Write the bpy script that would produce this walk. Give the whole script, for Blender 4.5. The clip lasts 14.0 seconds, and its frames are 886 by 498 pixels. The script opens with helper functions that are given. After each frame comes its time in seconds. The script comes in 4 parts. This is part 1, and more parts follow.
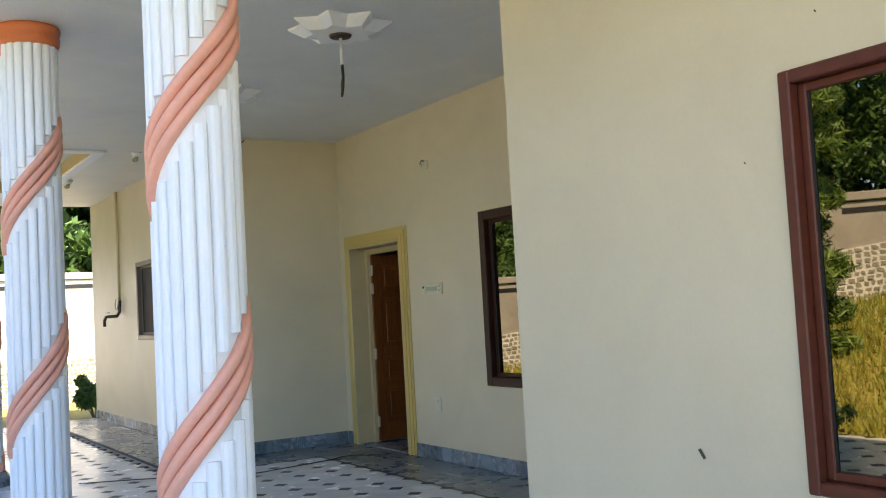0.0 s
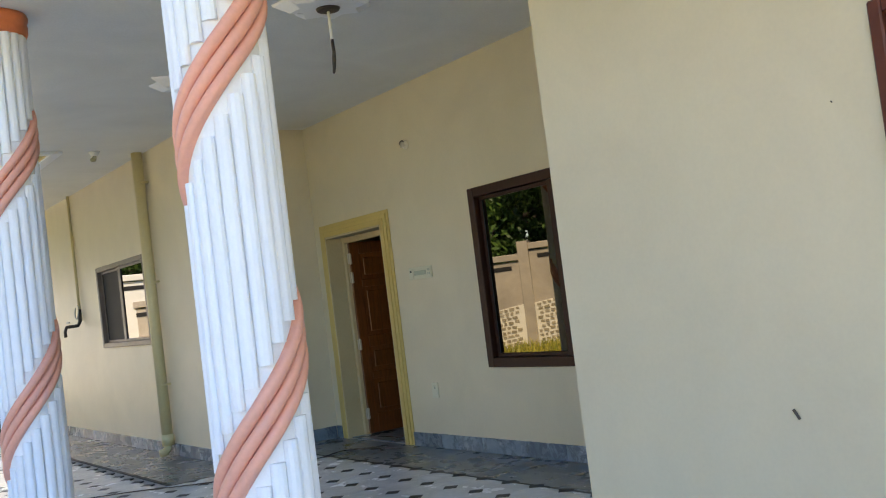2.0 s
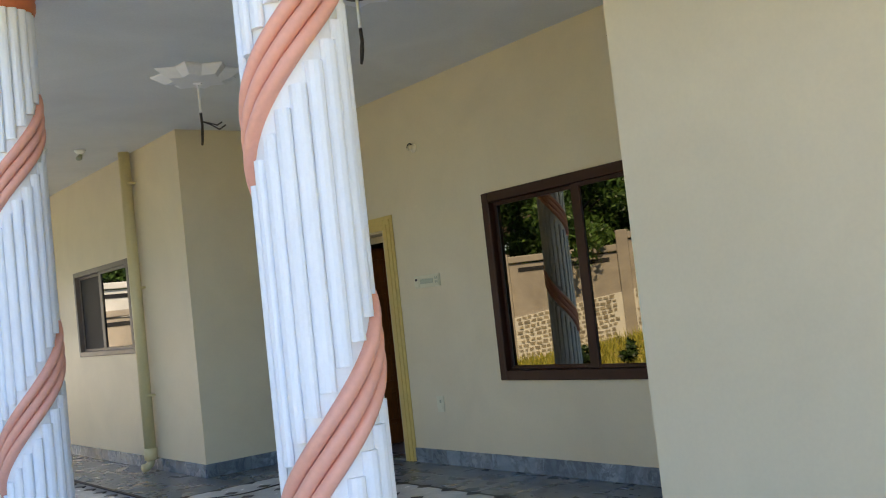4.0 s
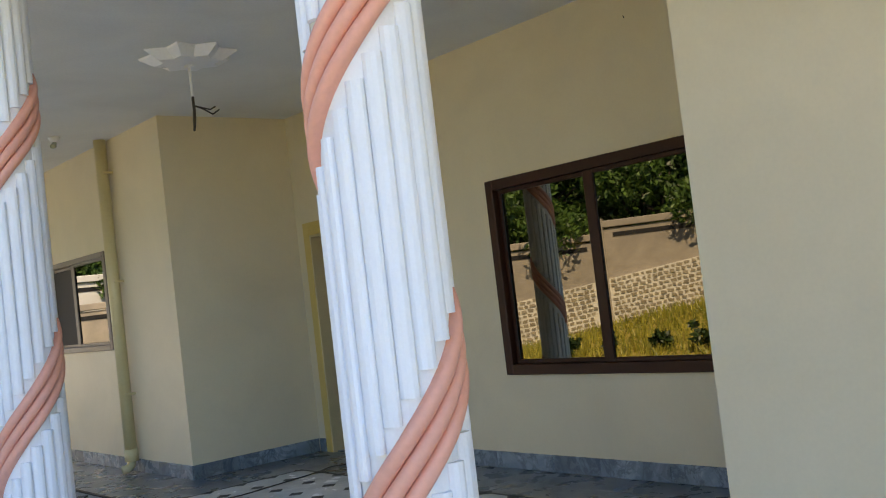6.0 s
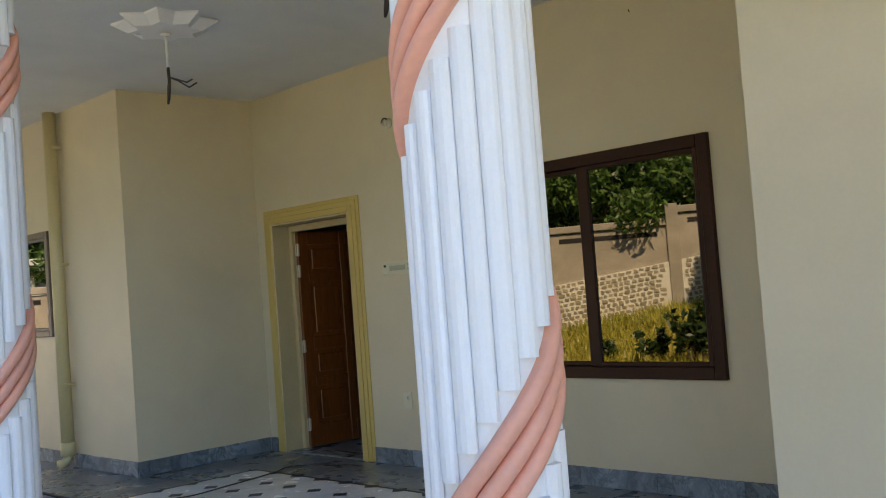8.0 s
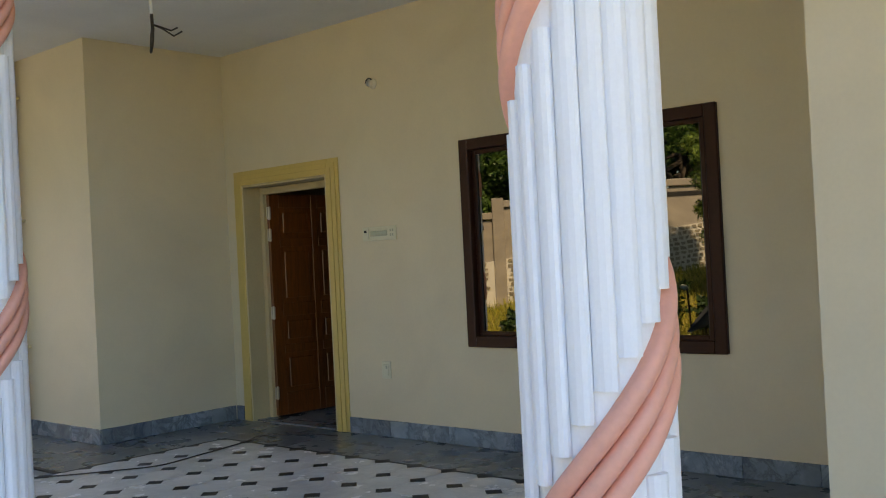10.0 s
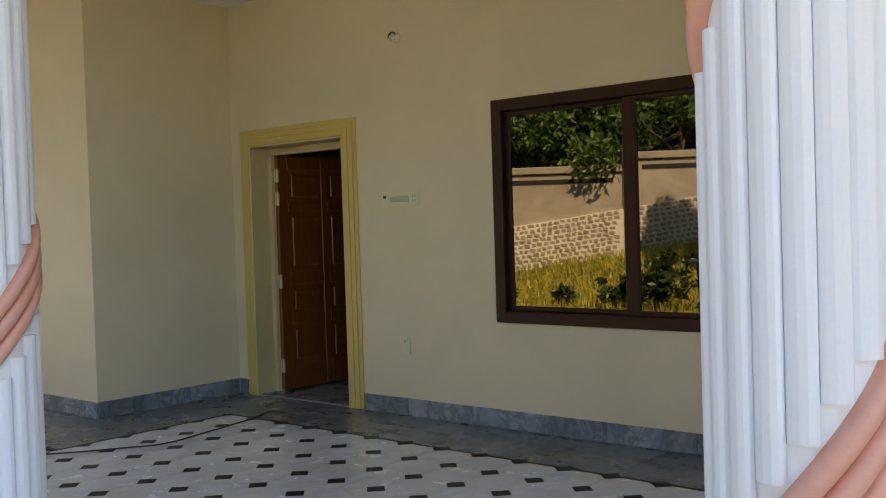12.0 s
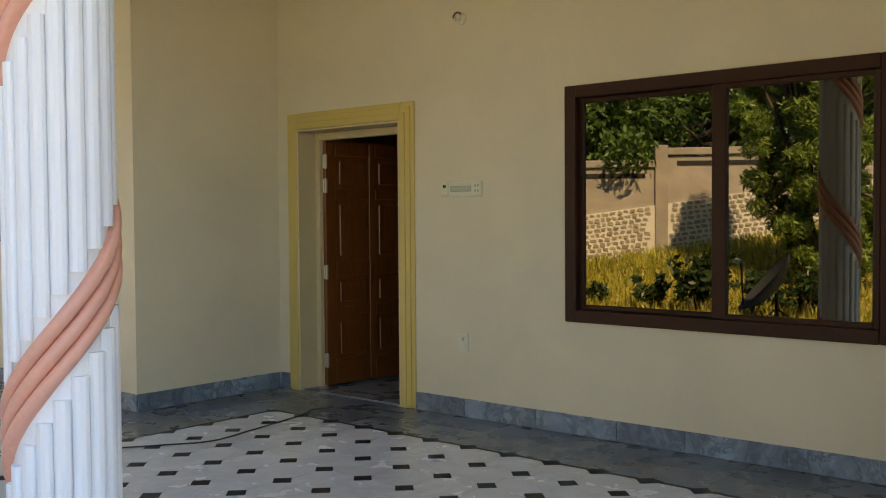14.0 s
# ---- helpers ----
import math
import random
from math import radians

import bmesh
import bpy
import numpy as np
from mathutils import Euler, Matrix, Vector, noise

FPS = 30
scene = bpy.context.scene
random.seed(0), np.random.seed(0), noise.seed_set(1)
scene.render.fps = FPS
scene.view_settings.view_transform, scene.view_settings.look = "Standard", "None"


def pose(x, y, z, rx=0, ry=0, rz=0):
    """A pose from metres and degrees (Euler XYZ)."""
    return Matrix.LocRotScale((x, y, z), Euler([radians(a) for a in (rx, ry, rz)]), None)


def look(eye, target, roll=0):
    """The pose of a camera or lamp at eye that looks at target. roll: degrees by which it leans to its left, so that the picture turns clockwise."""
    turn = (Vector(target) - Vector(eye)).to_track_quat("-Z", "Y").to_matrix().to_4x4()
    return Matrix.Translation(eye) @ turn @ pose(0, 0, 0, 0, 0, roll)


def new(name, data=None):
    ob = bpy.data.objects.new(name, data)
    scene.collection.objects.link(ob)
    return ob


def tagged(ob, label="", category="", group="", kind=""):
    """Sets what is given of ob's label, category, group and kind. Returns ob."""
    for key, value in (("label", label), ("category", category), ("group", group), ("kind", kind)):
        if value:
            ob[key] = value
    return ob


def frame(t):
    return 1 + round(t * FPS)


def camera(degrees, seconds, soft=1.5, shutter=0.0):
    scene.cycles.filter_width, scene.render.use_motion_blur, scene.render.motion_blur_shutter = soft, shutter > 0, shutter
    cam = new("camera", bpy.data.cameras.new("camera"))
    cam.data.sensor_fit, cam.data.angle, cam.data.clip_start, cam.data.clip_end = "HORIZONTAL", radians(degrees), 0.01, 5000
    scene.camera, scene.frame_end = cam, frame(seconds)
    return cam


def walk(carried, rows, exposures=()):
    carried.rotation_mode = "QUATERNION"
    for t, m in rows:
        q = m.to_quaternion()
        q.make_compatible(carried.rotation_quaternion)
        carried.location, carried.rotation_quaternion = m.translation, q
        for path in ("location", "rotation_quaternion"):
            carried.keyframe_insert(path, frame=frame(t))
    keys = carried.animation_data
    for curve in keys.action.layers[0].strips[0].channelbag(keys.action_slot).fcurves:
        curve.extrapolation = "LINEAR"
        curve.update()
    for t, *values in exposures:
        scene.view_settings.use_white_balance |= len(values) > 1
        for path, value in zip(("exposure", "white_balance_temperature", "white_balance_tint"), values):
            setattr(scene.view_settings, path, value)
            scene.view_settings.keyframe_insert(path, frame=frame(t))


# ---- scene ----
cam = camera(48.8, 14.0, soft=1.1)
PATH = [
    (0, (0.09, 0.26, 1.42), (-1.608, 1.309, 1.54), -3.2),
    (0.5, (-0.021, 0.203, 1.383), (-1.706, 1.273, 1.508), -4.1),
    (1, (-0.192, 0.136, 1.383), (-1.855, 1.243, 1.493), -4.7),
    (1.5, (-0.219, 0.079, 1.397), (-1.87, 1.203, 1.49), -6.2),
    (2, (-0.396, 0.033, 1.404), (-2.028, 1.187, 1.491), -7.1),
    (2.5, (-0.547, -0.006, 1.388), (-2.166, 1.164, 1.494), -6.8),
    (3, (-0.695, -0.041, 1.373), (-2.3, 1.146, 1.489), -6.6),
    (5.5, (-1.266, -0.195, 1.42), (-2.806, 1.078, 1.512), -6.4),
    (6, (-1.404, -0.213, 1.433), (-2.928, 1.079, 1.518), -6.7),
    (6.5, (-1.554, -0.244, 1.447), (-3.05, 1.081, 1.521), -6.4),
    (7, (-1.692, -0.253, 1.427), (-3.165, 1.097, 1.51), -6.3),
    (7.5, (-1.806, -0.279, 1.407), (-3.257, 1.094, 1.499), -5.3),
    (8, (-1.937, -0.34, 1.409), (-3.351, 1.072, 1.489), -4.3),
    (10.5, (-2.512, -0.471, 1.396), (-3.808, 1.052, 1.394), -2.3),
    (11, (-2.682, -0.474, 1.42), (-3.963, 1.061, 1.399), -1.6),
    (11.5, (-2.829, -0.37, 1.412), (-4.112, 1.164, 1.369), -1.9),
    (12, (-2.944, -0.335, 1.41), (-4.229, 1.197, 1.359), -1.8),
    (12.5, (-3.108, -0.337, 1.388), (-4.381, 1.205, 1.337), -0.9),
    (13, (-3.275, -0.385, 1.348), (-4.533, 1.169, 1.309), -0.8),
    (13.5, (-3.382, -0.328, 1.385), (-4.648, 1.219, 1.33), -0.8),
    (14, (-3.483, -0.306, 1.409), (-4.777, 1.218, 1.343), -0.4),
]
EXPOSURES = [(0, 2.05, 6750, 15), (3, 1.98, 6750, 15), (6.5, 1.8, 7100, 16), (11, 1.76, 7650, 17), (12.5, 1.8, 8200, 18), (14, 2.02, 8400, 18)]
walk(cam, [(t, look(eye, target, roll)) for t, eye, target, roll in PATH], EXPOSURES)

# ---- world and sun ----
SUN_AZ = math.atan2(0.62, 0.50)          # clockwise from +Y
SUN_EL = radians(50)
world = bpy.data.worlds.new("sky")
scene.world = world
world.use_nodes = True
wn = world.node_tree
sky = wn.nodes.new("ShaderNodeTexSky")
sky.sky_type = "NISHITA"
sky.sun_disc = False
sky.sun_elevation = SUN_EL
sky.sun_rotation = SUN_AZ
sky.air_density, sky.dust_density, sky.ozone_density = 1.0, 0.0, 6.0
wn.links.new(sky.outputs[0], wn.nodes["Background"].inputs[0])
wn.nodes["Background"].inputs[1].default_value = 0.14
sun = new("sun", bpy.data.lights.new("sun", "SUN"))
sun.data.energy = 5.0
sun.data.angle = radians(0.53)
sun.data.color = (1.0, 0.91, 0.76)
sun.matrix_world = look((math.sin(SUN_AZ) * math.cos(SUN_EL) * 30, math.cos(SUN_AZ) * math.cos(SUN_EL) * 30, math.sin(SUN_EL) * 30), (0, 0, 0))

# ---- plan, in metres ----
CEIL = 3.335
DOOR_Y, WEST_Y, NEAR_Y = 5.005, 3.645, 2.955     # faces of the three walls
CORNER_X, NEAR_X = -9.775, -3.635                 # outer corners
WEST_END, EAST_END, SLAB_Y, NORTH_Y = -16.0, 4.0, 0.75, 10.0
TILE, DOT_X, DOT_Y = 0.305, -8.43, 4.01
BORDER_Y, BORDER_X, BORDER_W = DOT_Y + TILE, DOT_X - 2 * TILE, WEST_Y - 0.72
LAWN_Y = -2.4


# ---- materials ----
class Mat:
    """Node material with two scales of variation and a fine relief."""

    def __init__(self, name, rough=0.6, metal=0.0, spec=0.5):
        self.m = bpy.data.materials.new(name)
        self.m.use_nodes = True
        self.t = self.m.node_tree
        self.n, self.l = self.t.nodes, self.t.links
        self.b = self.n["Principled BSDF"]
        self.b.inputs["Roughness"].default_value = rough
        self.b.inputs["Metallic"].default_value = metal
        self.b.inputs["Specular IOR Level"].default_value = spec
        self.co = self.n.new("ShaderNodeTexCoord").outputs["Object"]

    def noise(self, scale, detail=4, rough=0.55, dist=0.0, stretch=None):
        nz = self.n.new("ShaderNodeTexNoise")
        nz.inputs["Scale"].default_value = scale
        nz.inputs["Detail"].default_value = detail
        nz.inputs["Roughness"].default_value = rough
        nz.inputs["Distortion"].default_value = dist
        src = self.co
        if stretch:
            mp = self.n.new("ShaderNodeMapping")
            mp.inputs["Scale"].default_value = stretch
            self.l.new(src, mp.inputs[0])
            src = mp.outputs[0]
        self.l.new(src, nz.inputs["Vector"])
        return nz.outputs["Fac"]

    def ramp(self, fac, stops):
        r = self.n.new("ShaderNodeValToRGB")
        e = r.color_ramp.elements
        while len(e) < len(stops):
            e.new(0.5)
        for el, (p, c) in zip(e, stops):
            el.position = p
            el.color = (*c, 1) if len(c) == 3 else (c[0],) * 3 + (1,)
        self.l.new(fac, r.inputs[0])
        return r.outputs[0]

    def mix(self, fac, a, b, mode="MIX"):
        mx = self.n.new("ShaderNodeMix")
        mx.data_type = "RGBA"
        mx.blend_type = mode
        for i, v in ((0, fac), (6, a), (7, b)):
            if isinstance(v, (int, float)):
                mx.inputs[i].default_value = v
            elif isinstance(v, tuple):
                mx.inputs[i].default_value = (*v, 1)
            else:
                self.l.new(v, mx.inputs[i])
        return mx.outputs[2]

    def rand(self, island=False):
        if island:
            return self.n.new("ShaderNodeNewGeometry").outputs["Random Per Island"]
        return self.n.new("ShaderNodeObjectInfo").outputs["Random"]

    def color(self, c):
        if isinstance(c, tuple):
            self.b.inputs["Base Color"].default_value = (*c, 1)
        else:
            self.l.new(c, self.b.inputs["Base Color"])
        return self

    def rough(self, fac, lo, hi):
        mr = self.n.new("ShaderNodeMapRange")
        mr.inputs[3].default_value, mr.inputs[4].default_value = lo, hi
        self.l.new(fac, mr.inputs[0])
        self.l.new(mr.outputs[0], self.b.inputs["Roughness"])
        return self

    def bump(self, fac, strength=0.2, dist=0.01):
        bp = self.n.new("ShaderNodeBump")
        bp.inputs["Strength"].default_value = strength
        bp.inputs["Distance"].default_value = dist
        self.l.new(fac, bp.inputs["Height"])
        self.l.new(bp.outputs[0], self.b.inputs["Normal"])
        return self


def painted(name, c, vary=0.07, rough=0.55, grain=60, relief=0.15, stain=0.10):
    m = Mat(name, rough)
    big = m.ramp(m.noise(1.3, 5, 0.6, 0.6), [(0.3, (1 - stain,) * 3), (0.7, (1.0,) * 3)])
    fine = m.ramp(m.noise(grain, 3), [(0.3, (1 - vary,) * 3), (0.7, (1.0,) * 3)])
    m.color(m.mix(1.0, m.mix(1.0, c, big, "MULTIPLY"), fine, "MULTIPLY"))
    m.rough(m.noise(4, 3), rough - 0.08, rough + 0.1)
    m.bump(m.noise(grain * 2.2, 4, 0.65), relief, 0.004)
    return m.m


def marble(name, dark, light, vein, scale=3.0, rough=0.25, vary=0.25, shuffle=1.0, spec=0.5, swirl=2.5):
    m = Mat(name, rough, 0.0, spec)
    base = m.ramp(m.noise(scale, 8, 0.62, 1.4), [(0.32, dark), (0.68, light)])
    r = m.rand()
    off = m.n.new("ShaderNodeVectorMath")
    off.operation = "ADD"
    sc = m.n.new("ShaderNodeVectorMath")
    sc.operation = "SCALE"
    sc.inputs[0].default_value = (17.0 * shuffle, 9.0 * shuffle, 5.0 * shuffle)
    m.l.new(r, sc.inputs["Scale"])
    geo = m.n.new("ShaderNodeNewGeometry").outputs["Position"]
    m.l.new(geo, off.inputs[0])
    m.l.new(sc.outputs[0], off.inputs[1])
    for nd in list(m.n):
        if nd.type == "TEX_NOISE":
            m.l.new(off.outputs[0], nd.inputs["Vector"])
    m.co = off.outputs[0]
    veins = m.ramp(m.noise(scale * 1.7, 6, 0.7, swirl), [(0.44, (0.0,) * 3), (0.5, (1.0,) * 3), (0.57, (0.0,) * 3)])
    c = m.mix(veins, base, vein)
    c = m.mix(1.0, c, m.ramp(r, [(0.0, (1 - vary,) * 3), (1.0, (1.0,) * 3)]), "MULTIPLY")
    dirt = m.ramp(m.noise(1.1, 5, 0.6), [(0.35, (0.86, 0.85, 0.82)), (0.65, (1.0,) * 3)])
    m.color(m.mix(1.0, c, dirt, "MULTIPLY"))
    m.rough(m.noise(5, 4), rough - 0.07, rough + 0.16)
    m.bump(m.noise(90, 3), 0.05, 0.003)
    return m.m


def wood(name, dark, light, rough=0.3):
    m = Mat(name, rough)
    g = m.noise(6, 6, 0.6, 1.2, (6, 6, 0.5))
    f = m.noise(40, 4, 0.6, 0.3, (4, 4, 0.25))
    m.color(m.mix(0.35, m.ramp(g, [(0.3, dark), (0.7, light)]), m.ramp(f, [(0.35, dark), (0.65, light)])))
    m.rough(f, rough - 0.05, rough + 0.15)
    m.bump(f, 0.15, 0.002)
    return m.m


def plain(name, c, rough=0.5, metal=0.0, grain=80, vary=0.12, spec=0.5):
    m = Mat(name, rough, metal, spec)
    k = m.ramp(m.noise(grain, 3), [(0.3, (1 - vary,) * 3), (0.7, (1.0,) * 3)])
    m.color(m.mix(1.0, c, k, "MULTIPLY"))
    m.rough(m.noise(grain * 0.3, 3), max(0.03, rough - 0.08), rough + 0.1)
    m.bump(m.noise(grain * 2, 3), 0.06, 0.002)
    return m.m


def leafy(name, dark, light, trans=0.25):
    m = Mat(name, 0.45)
    r = m.rand(island=True)
    m.color(m.ramp(r, [(0.0, dark), (0.6, light), (1.0, tuple(min(1, v * 1.35) for v in light))]))
    tr = m.n.new("ShaderNodeBsdfTranslucent")
    m.l.new(m.b.inputs["Base Color"].links[0].from_socket, tr.inputs[0])
    mx = m.n.new("ShaderNodeMixShader")
    mx.inputs[0].default_value = trans
    m.l.new(m.b.outputs[0], mx.inputs[1])
    m.l.new(tr.outputs[0], mx.inputs[2])
    m.l.new(mx.outputs[0], m.n["Material Output"].inputs[0])
    return m.m


M_WALL = painted("cream_paint", (0.68, 0.595, 0.415), rough=0.42, vary=0.03, relief=0.04, stain=0.10)
M_CEIL = painted("white_ceiling_paint", (0.78, 0.785, 0.74), stain=0.12)
M_WHITE = painted("white_pillar_paint", (0.86, 0.88, 0.90), vary=0.03, grain=120, relief=0.08, stain=0.05)
M_PEACH = painted("peach_pillar_paint", (0.90, 0.43, 0.31), vary=0.08, grain=50, rough=0.5, stain=0.16)
M_ORANGE = painted("orange_capital_paint", (0.72, 0.20, 0.07), vary=0.08, grain=50, rough=0.5, stain=0.14)
M_TRIM = painted("yellow_cream_gloss", (0.63, 0.46, 0.135), rough=0.35, relief=0.06)
M_TRIM_IN = painted("cream_gloss_reveal", (0.60, 0.48, 0.26), rough=0.4, relief=0.06)
M_PLASTER = painted("white_plaster", (0.78, 0.76, 0.70), stain=0.12)
M_PLASTER_OLD = painted("weathered_grey_plaster", (0.44, 0.385, 0.32), stain=0.35, relief=0.3)
M_POINTING = painted("pale_pointing", (0.80, 0.76, 0.68), stain=0.2, relief=0.25)
M_TILE = marble("white_marble", (0.70, 0.70, 0.69), (0.84, 0.84, 0.83), (0.70, 0.705, 0.71), 1.3, 0.20, 0.05, 0.0, 0.5, 1.2)
M_DOT = marble("black_marble", (0.010, 0.011, 0.013), (0.022, 0.023, 0.026), (0.04, 0.04, 0.044), 6.0, 0.45, 0.3, 1.0, 0.2)
M_GREY = marble("grey_marble", (0.105, 0.125, 0.145), (0.20, 0.225, 0.245), (0.22, 0.245, 0.265), 1.6, 0.24, 0.3, 1.0, 0.45, 0.7)
M_SKIRT = marble("blue_grey_marble", (0.15, 0.20, 0.245), (0.35, 0.43, 0.49), (0.13, 0.17, 0.215), 2.2, 0.22, 0.4, 1.0, 0.5, 0.8)
M_GROUT = plain("grey_grout", (0.35, 0.35, 0.34), 0.8)
M_WOOD = wood("varnished_teak", (0.075, 0.021, 0.004), (0.21, 0.062, 0.010))
M_FRAME = plain("dark_brown_aluminium", (0.040, 0.012, 0.006), 0.42, 0.0, 30, 0.2, 0.25)
M_FRAME_RED = plain("red_brown_aluminium", (0.115, 0.030, 0.017), 0.4, 0.0, 30, 0.2, 0.3)
M_FRAME_GREY = plain("bronze_grey_aluminium", (0.16, 0.125, 0.10), 0.4, 0.0, 30, 0.2)
M_SEAL = plain("black_rubber", (0.012, 0.011, 0.011), 0.6)
M_MESH = plain("dark_insect_mesh", (0.035, 0.032, 0.03), 0.7, 0.0, 200, 0.3)
# indoor shade is put into this dark wall colour
M_DARKROOM = painted("room_paint_shaded", (0.22, 0.19, 0.14), stain=0.1)
M_PIPE = painted("cream_pipe_paint", (0.61, 0.515, 0.27), rough=0.35, relief=0.04)
M_STEEL = plain("galvanised_steel", (0.45, 0.45, 0.44), 0.4, 0.9)
M_IRON = plain("dark_iron", (0.06, 0.045, 0.035), 0.5, 0.3)
M_WIRE = plain("brown_black_cable", (0.03, 0.022, 0.018), 0.5)
# dish grey taken nearly to black, with its shadow in the colour
M_DISH = plain("shaded_grey_dish", (0.035, 0.036, 0.037), 0.6)
M_BRASS = plain("pale_hinge_steel", (0.55, 0.50, 0.40), 0.35, 0.8)
M_PLASTIC = plain("ivory_plastic", (0.66, 0.63, 0.46), 0.35, 0.0, 40, 0.05)
M_PLASTIC_GREY = plain("grey_green_plastic", (0.40, 0.42, 0.31), 0.35)
M_BULB = plain("white_fitting_paint", (0.84, 0.85, 0.85), 0.3, 0.0, 40, 0.04)
M_HOLDER = plain("ivory_bulb_holder", (0.74, 0.68, 0.56), 0.25, 0.0, 40, 0.04)
M_BARK = plain("grey_brown_bark", (0.13, 0.10, 0.075), 0.9, 0.0, 18, 0.5)
M_LEAF = leafy("tree_leaves", (0.025, 0.06, 0.012), (0.09, 0.16, 0.03))
M_LEAF2 = leafy("narrow_bright_leaves", (0.06, 0.12, 0.02), (0.24, 0.33, 0.07), 0.4)
M_SHRUB = leafy("shrub_leaves", (0.015, 0.035, 0.01), (0.04, 0.075, 0.02))
M_GRASS = leafy("dry_green_grass", (0.19, 0.22, 0.03), (0.41, 0.375, 0.07), 0.35)


def stone_mat():
    m = Mat("rubble_stone", 0.8)
    r = m.rand(island=True)
    c = m.ramp(r, [(0.0, (0.20, 0.16, 0.11)), (0.5, (0.30, 0.25, 0.17)), (1.0, (0.42, 0.36, 0.27))])
    m.color(m.mix(0.5, c, m.ramp(m.noise(9, 5), [(0.3, (0.18, 0.15, 0.11)), (0.7, (0.40, 0.35, 0.26))])))
    m.bump(m.noise(25, 5), 0.5, 0.02)
    return m.m


def glass_mat(name, c):
    m = Mat(name, 0.015, 1.0)
    m.color(c)
    m.rough(m.noise(3, 3), 0.004, 0.022)
    m.bump(m.noise(1.1, 2), 0.012, 0.01)
    return m.m


def ground_mat():
    m = Mat("lawn_soil", 0.95)
    a = m.ramp(m.noise(0.5, 6, 0.6), [(0.3, (0.26, 0.22, 0.035)), (0.5, (0.42, 0.32, 0.06)), (0.7, (0.30, 0.26, 0.04))])
    m.color(m.mix(0.4, a, m.ramp(m.noise(14, 5), [(0.3, (0.15, 0.13, 0.03)), (0.7, (0.40, 0.31, 0.09))])))
    m.bump(m.noise(20, 5), 0.6, 0.03)
    return m.m


M_STONE = stone_mat()
M_GLASS = glass_mat("reflective_bronze_glass", (0.175, 0.158, 0.118))
M_GLASS_DARK = glass_mat("reflective_grey_glass", (0.05, 0.048, 0.045))
M_GROUND = ground_mat()


# ---- mesh helpers ----
def mesh_of(name, bm, mat, smooth=False):
    me = bpy.data.meshes.new(name)
    bm.to_mesh(me)
    bm.free()
    me.materials.append(mat)
    if smooth:
        for p in me.polygons:
            p.use_smooth = True
    return me


def part(name, bm, mat, parent=None, label="", smooth=False):
    ob = new(name, mesh_of(name, bm, mat, smooth))
    if parent is not None:
        ob.parent = parent
    if label:
        ob["label"] = label
    return ob


def thing(name, label, category, at=(0, 0, 0), group="", kind=""):
    ob = new(name)
    ob.location = at
    ob.empty_display_size = 0.1
    return tagged(ob, label, category, group, kind)


def box(bm, x0, x1, y0, y1, z0, z1, bevel=0.0, seg=1):
    res = bmesh.ops.create_cube(bm, size=1.0)
    vs = res["verts"]
    for v in vs:
        v.co = Vector(((x0 + x1) / 2 + v.co.x * (x1 - x0), (y0 + y1) / 2 + v.co.y * (y1 - y0), (z0 + z1) / 2 + v.co.z * (z1 - z0)))
    if bevel > 0:
        es = list({e for v in vs for e in v.link_edges})
        bmesh.ops.bevel(bm, geom=es, offset=bevel, segments=seg, profile=0.5, affect="EDGES")
    return bm


def one_box(*a, **k):
    return box(bmesh.new(), *a, **k)


def sweep(bm, pts, radius, sides=8, cap=True, squash=None):
    """A tube along points; radius may be a list."""
    pts = [Vector(p) for p in pts]
    rings = []
    prev = None
    for i, p in enumerate(pts):
        d = (pts[min(i + 1, len(pts) - 1)] - pts[max(i - 1, 0)]).normalized()
        if prev is None:
            a = d.orthogonal().normalized()
        else:
            a = (prev - d * prev.dot(d)).normalized()
        prev = a
        b = d.cross(a)
        r = radius[i] if isinstance(radius, (list, tuple)) else radius
        rings.append([bm.verts.new(p + (a * math.cos(t) + b * math.sin(t)) * r) for t in [2 * math.pi * k / sides for k in range(sides)]])
    for r0, r1 in zip(rings, rings[1:]):
        for k in range(sides):
            bm.faces.new((r0[k], r0[(k + 1) % sides], r1[(k + 1) % sides], r1[k]))
    if cap:
        bm.faces.new(rings[0][::-1])
        bm.faces.new(rings[-1])
    return bm


def lathe(bm, profile, sides=24, cx=0, cy=0):
    """Turns (radius, z) pairs round a vertical axis."""
    rings = [[bm.verts.new((cx + r * math.cos(2 * math.pi * k / sides), cy + r * math.sin(2 * math.pi * k / sides), z)) for k in range(sides)] for r, z in profile]
    for a, b in zip(rings, rings[1:]):
        for k in range(sides):
            bm.faces.new((a[k], a[(k + 1) % sides], b[(k + 1) % sides], b[k]))
    bm.faces.new(rings[0][::-1])
    bm.faces.new(rings[-1])
    return bm


def wall_x(name, x0, x1, y0, y1, z0, z1, mat, holes=()):
    """A wall along x with openings (xa, xb, za, zb) cut right through."""
    bm = bmesh.new()
    xs = sorted({x0, x1, *[h[0] for h in holes], *[h[1] for h in holes]})
    for a, b in zip(xs, xs[1:]):
        spans = [(z0, z1)]
        for xa, xb, za, zb in holes:
            if xa <= a and b <= xb:
                spans = [s for lo, hi in spans for s in ((lo, min(hi, za)), (max(lo, zb), hi)) if s[1] - s[0] > 1e-4]
        for lo, hi in spans:
            box(bm, a, b, y0, y1, lo, hi)
    return tagged(part(name, bm, mat), kind="structure")


def wall_y(name, x0, x1, y0, y1, z0, z1, mat):
    return tagged(part(name, one_box(x0, x1, y0, y1, z0, z1), mat), kind="structure")


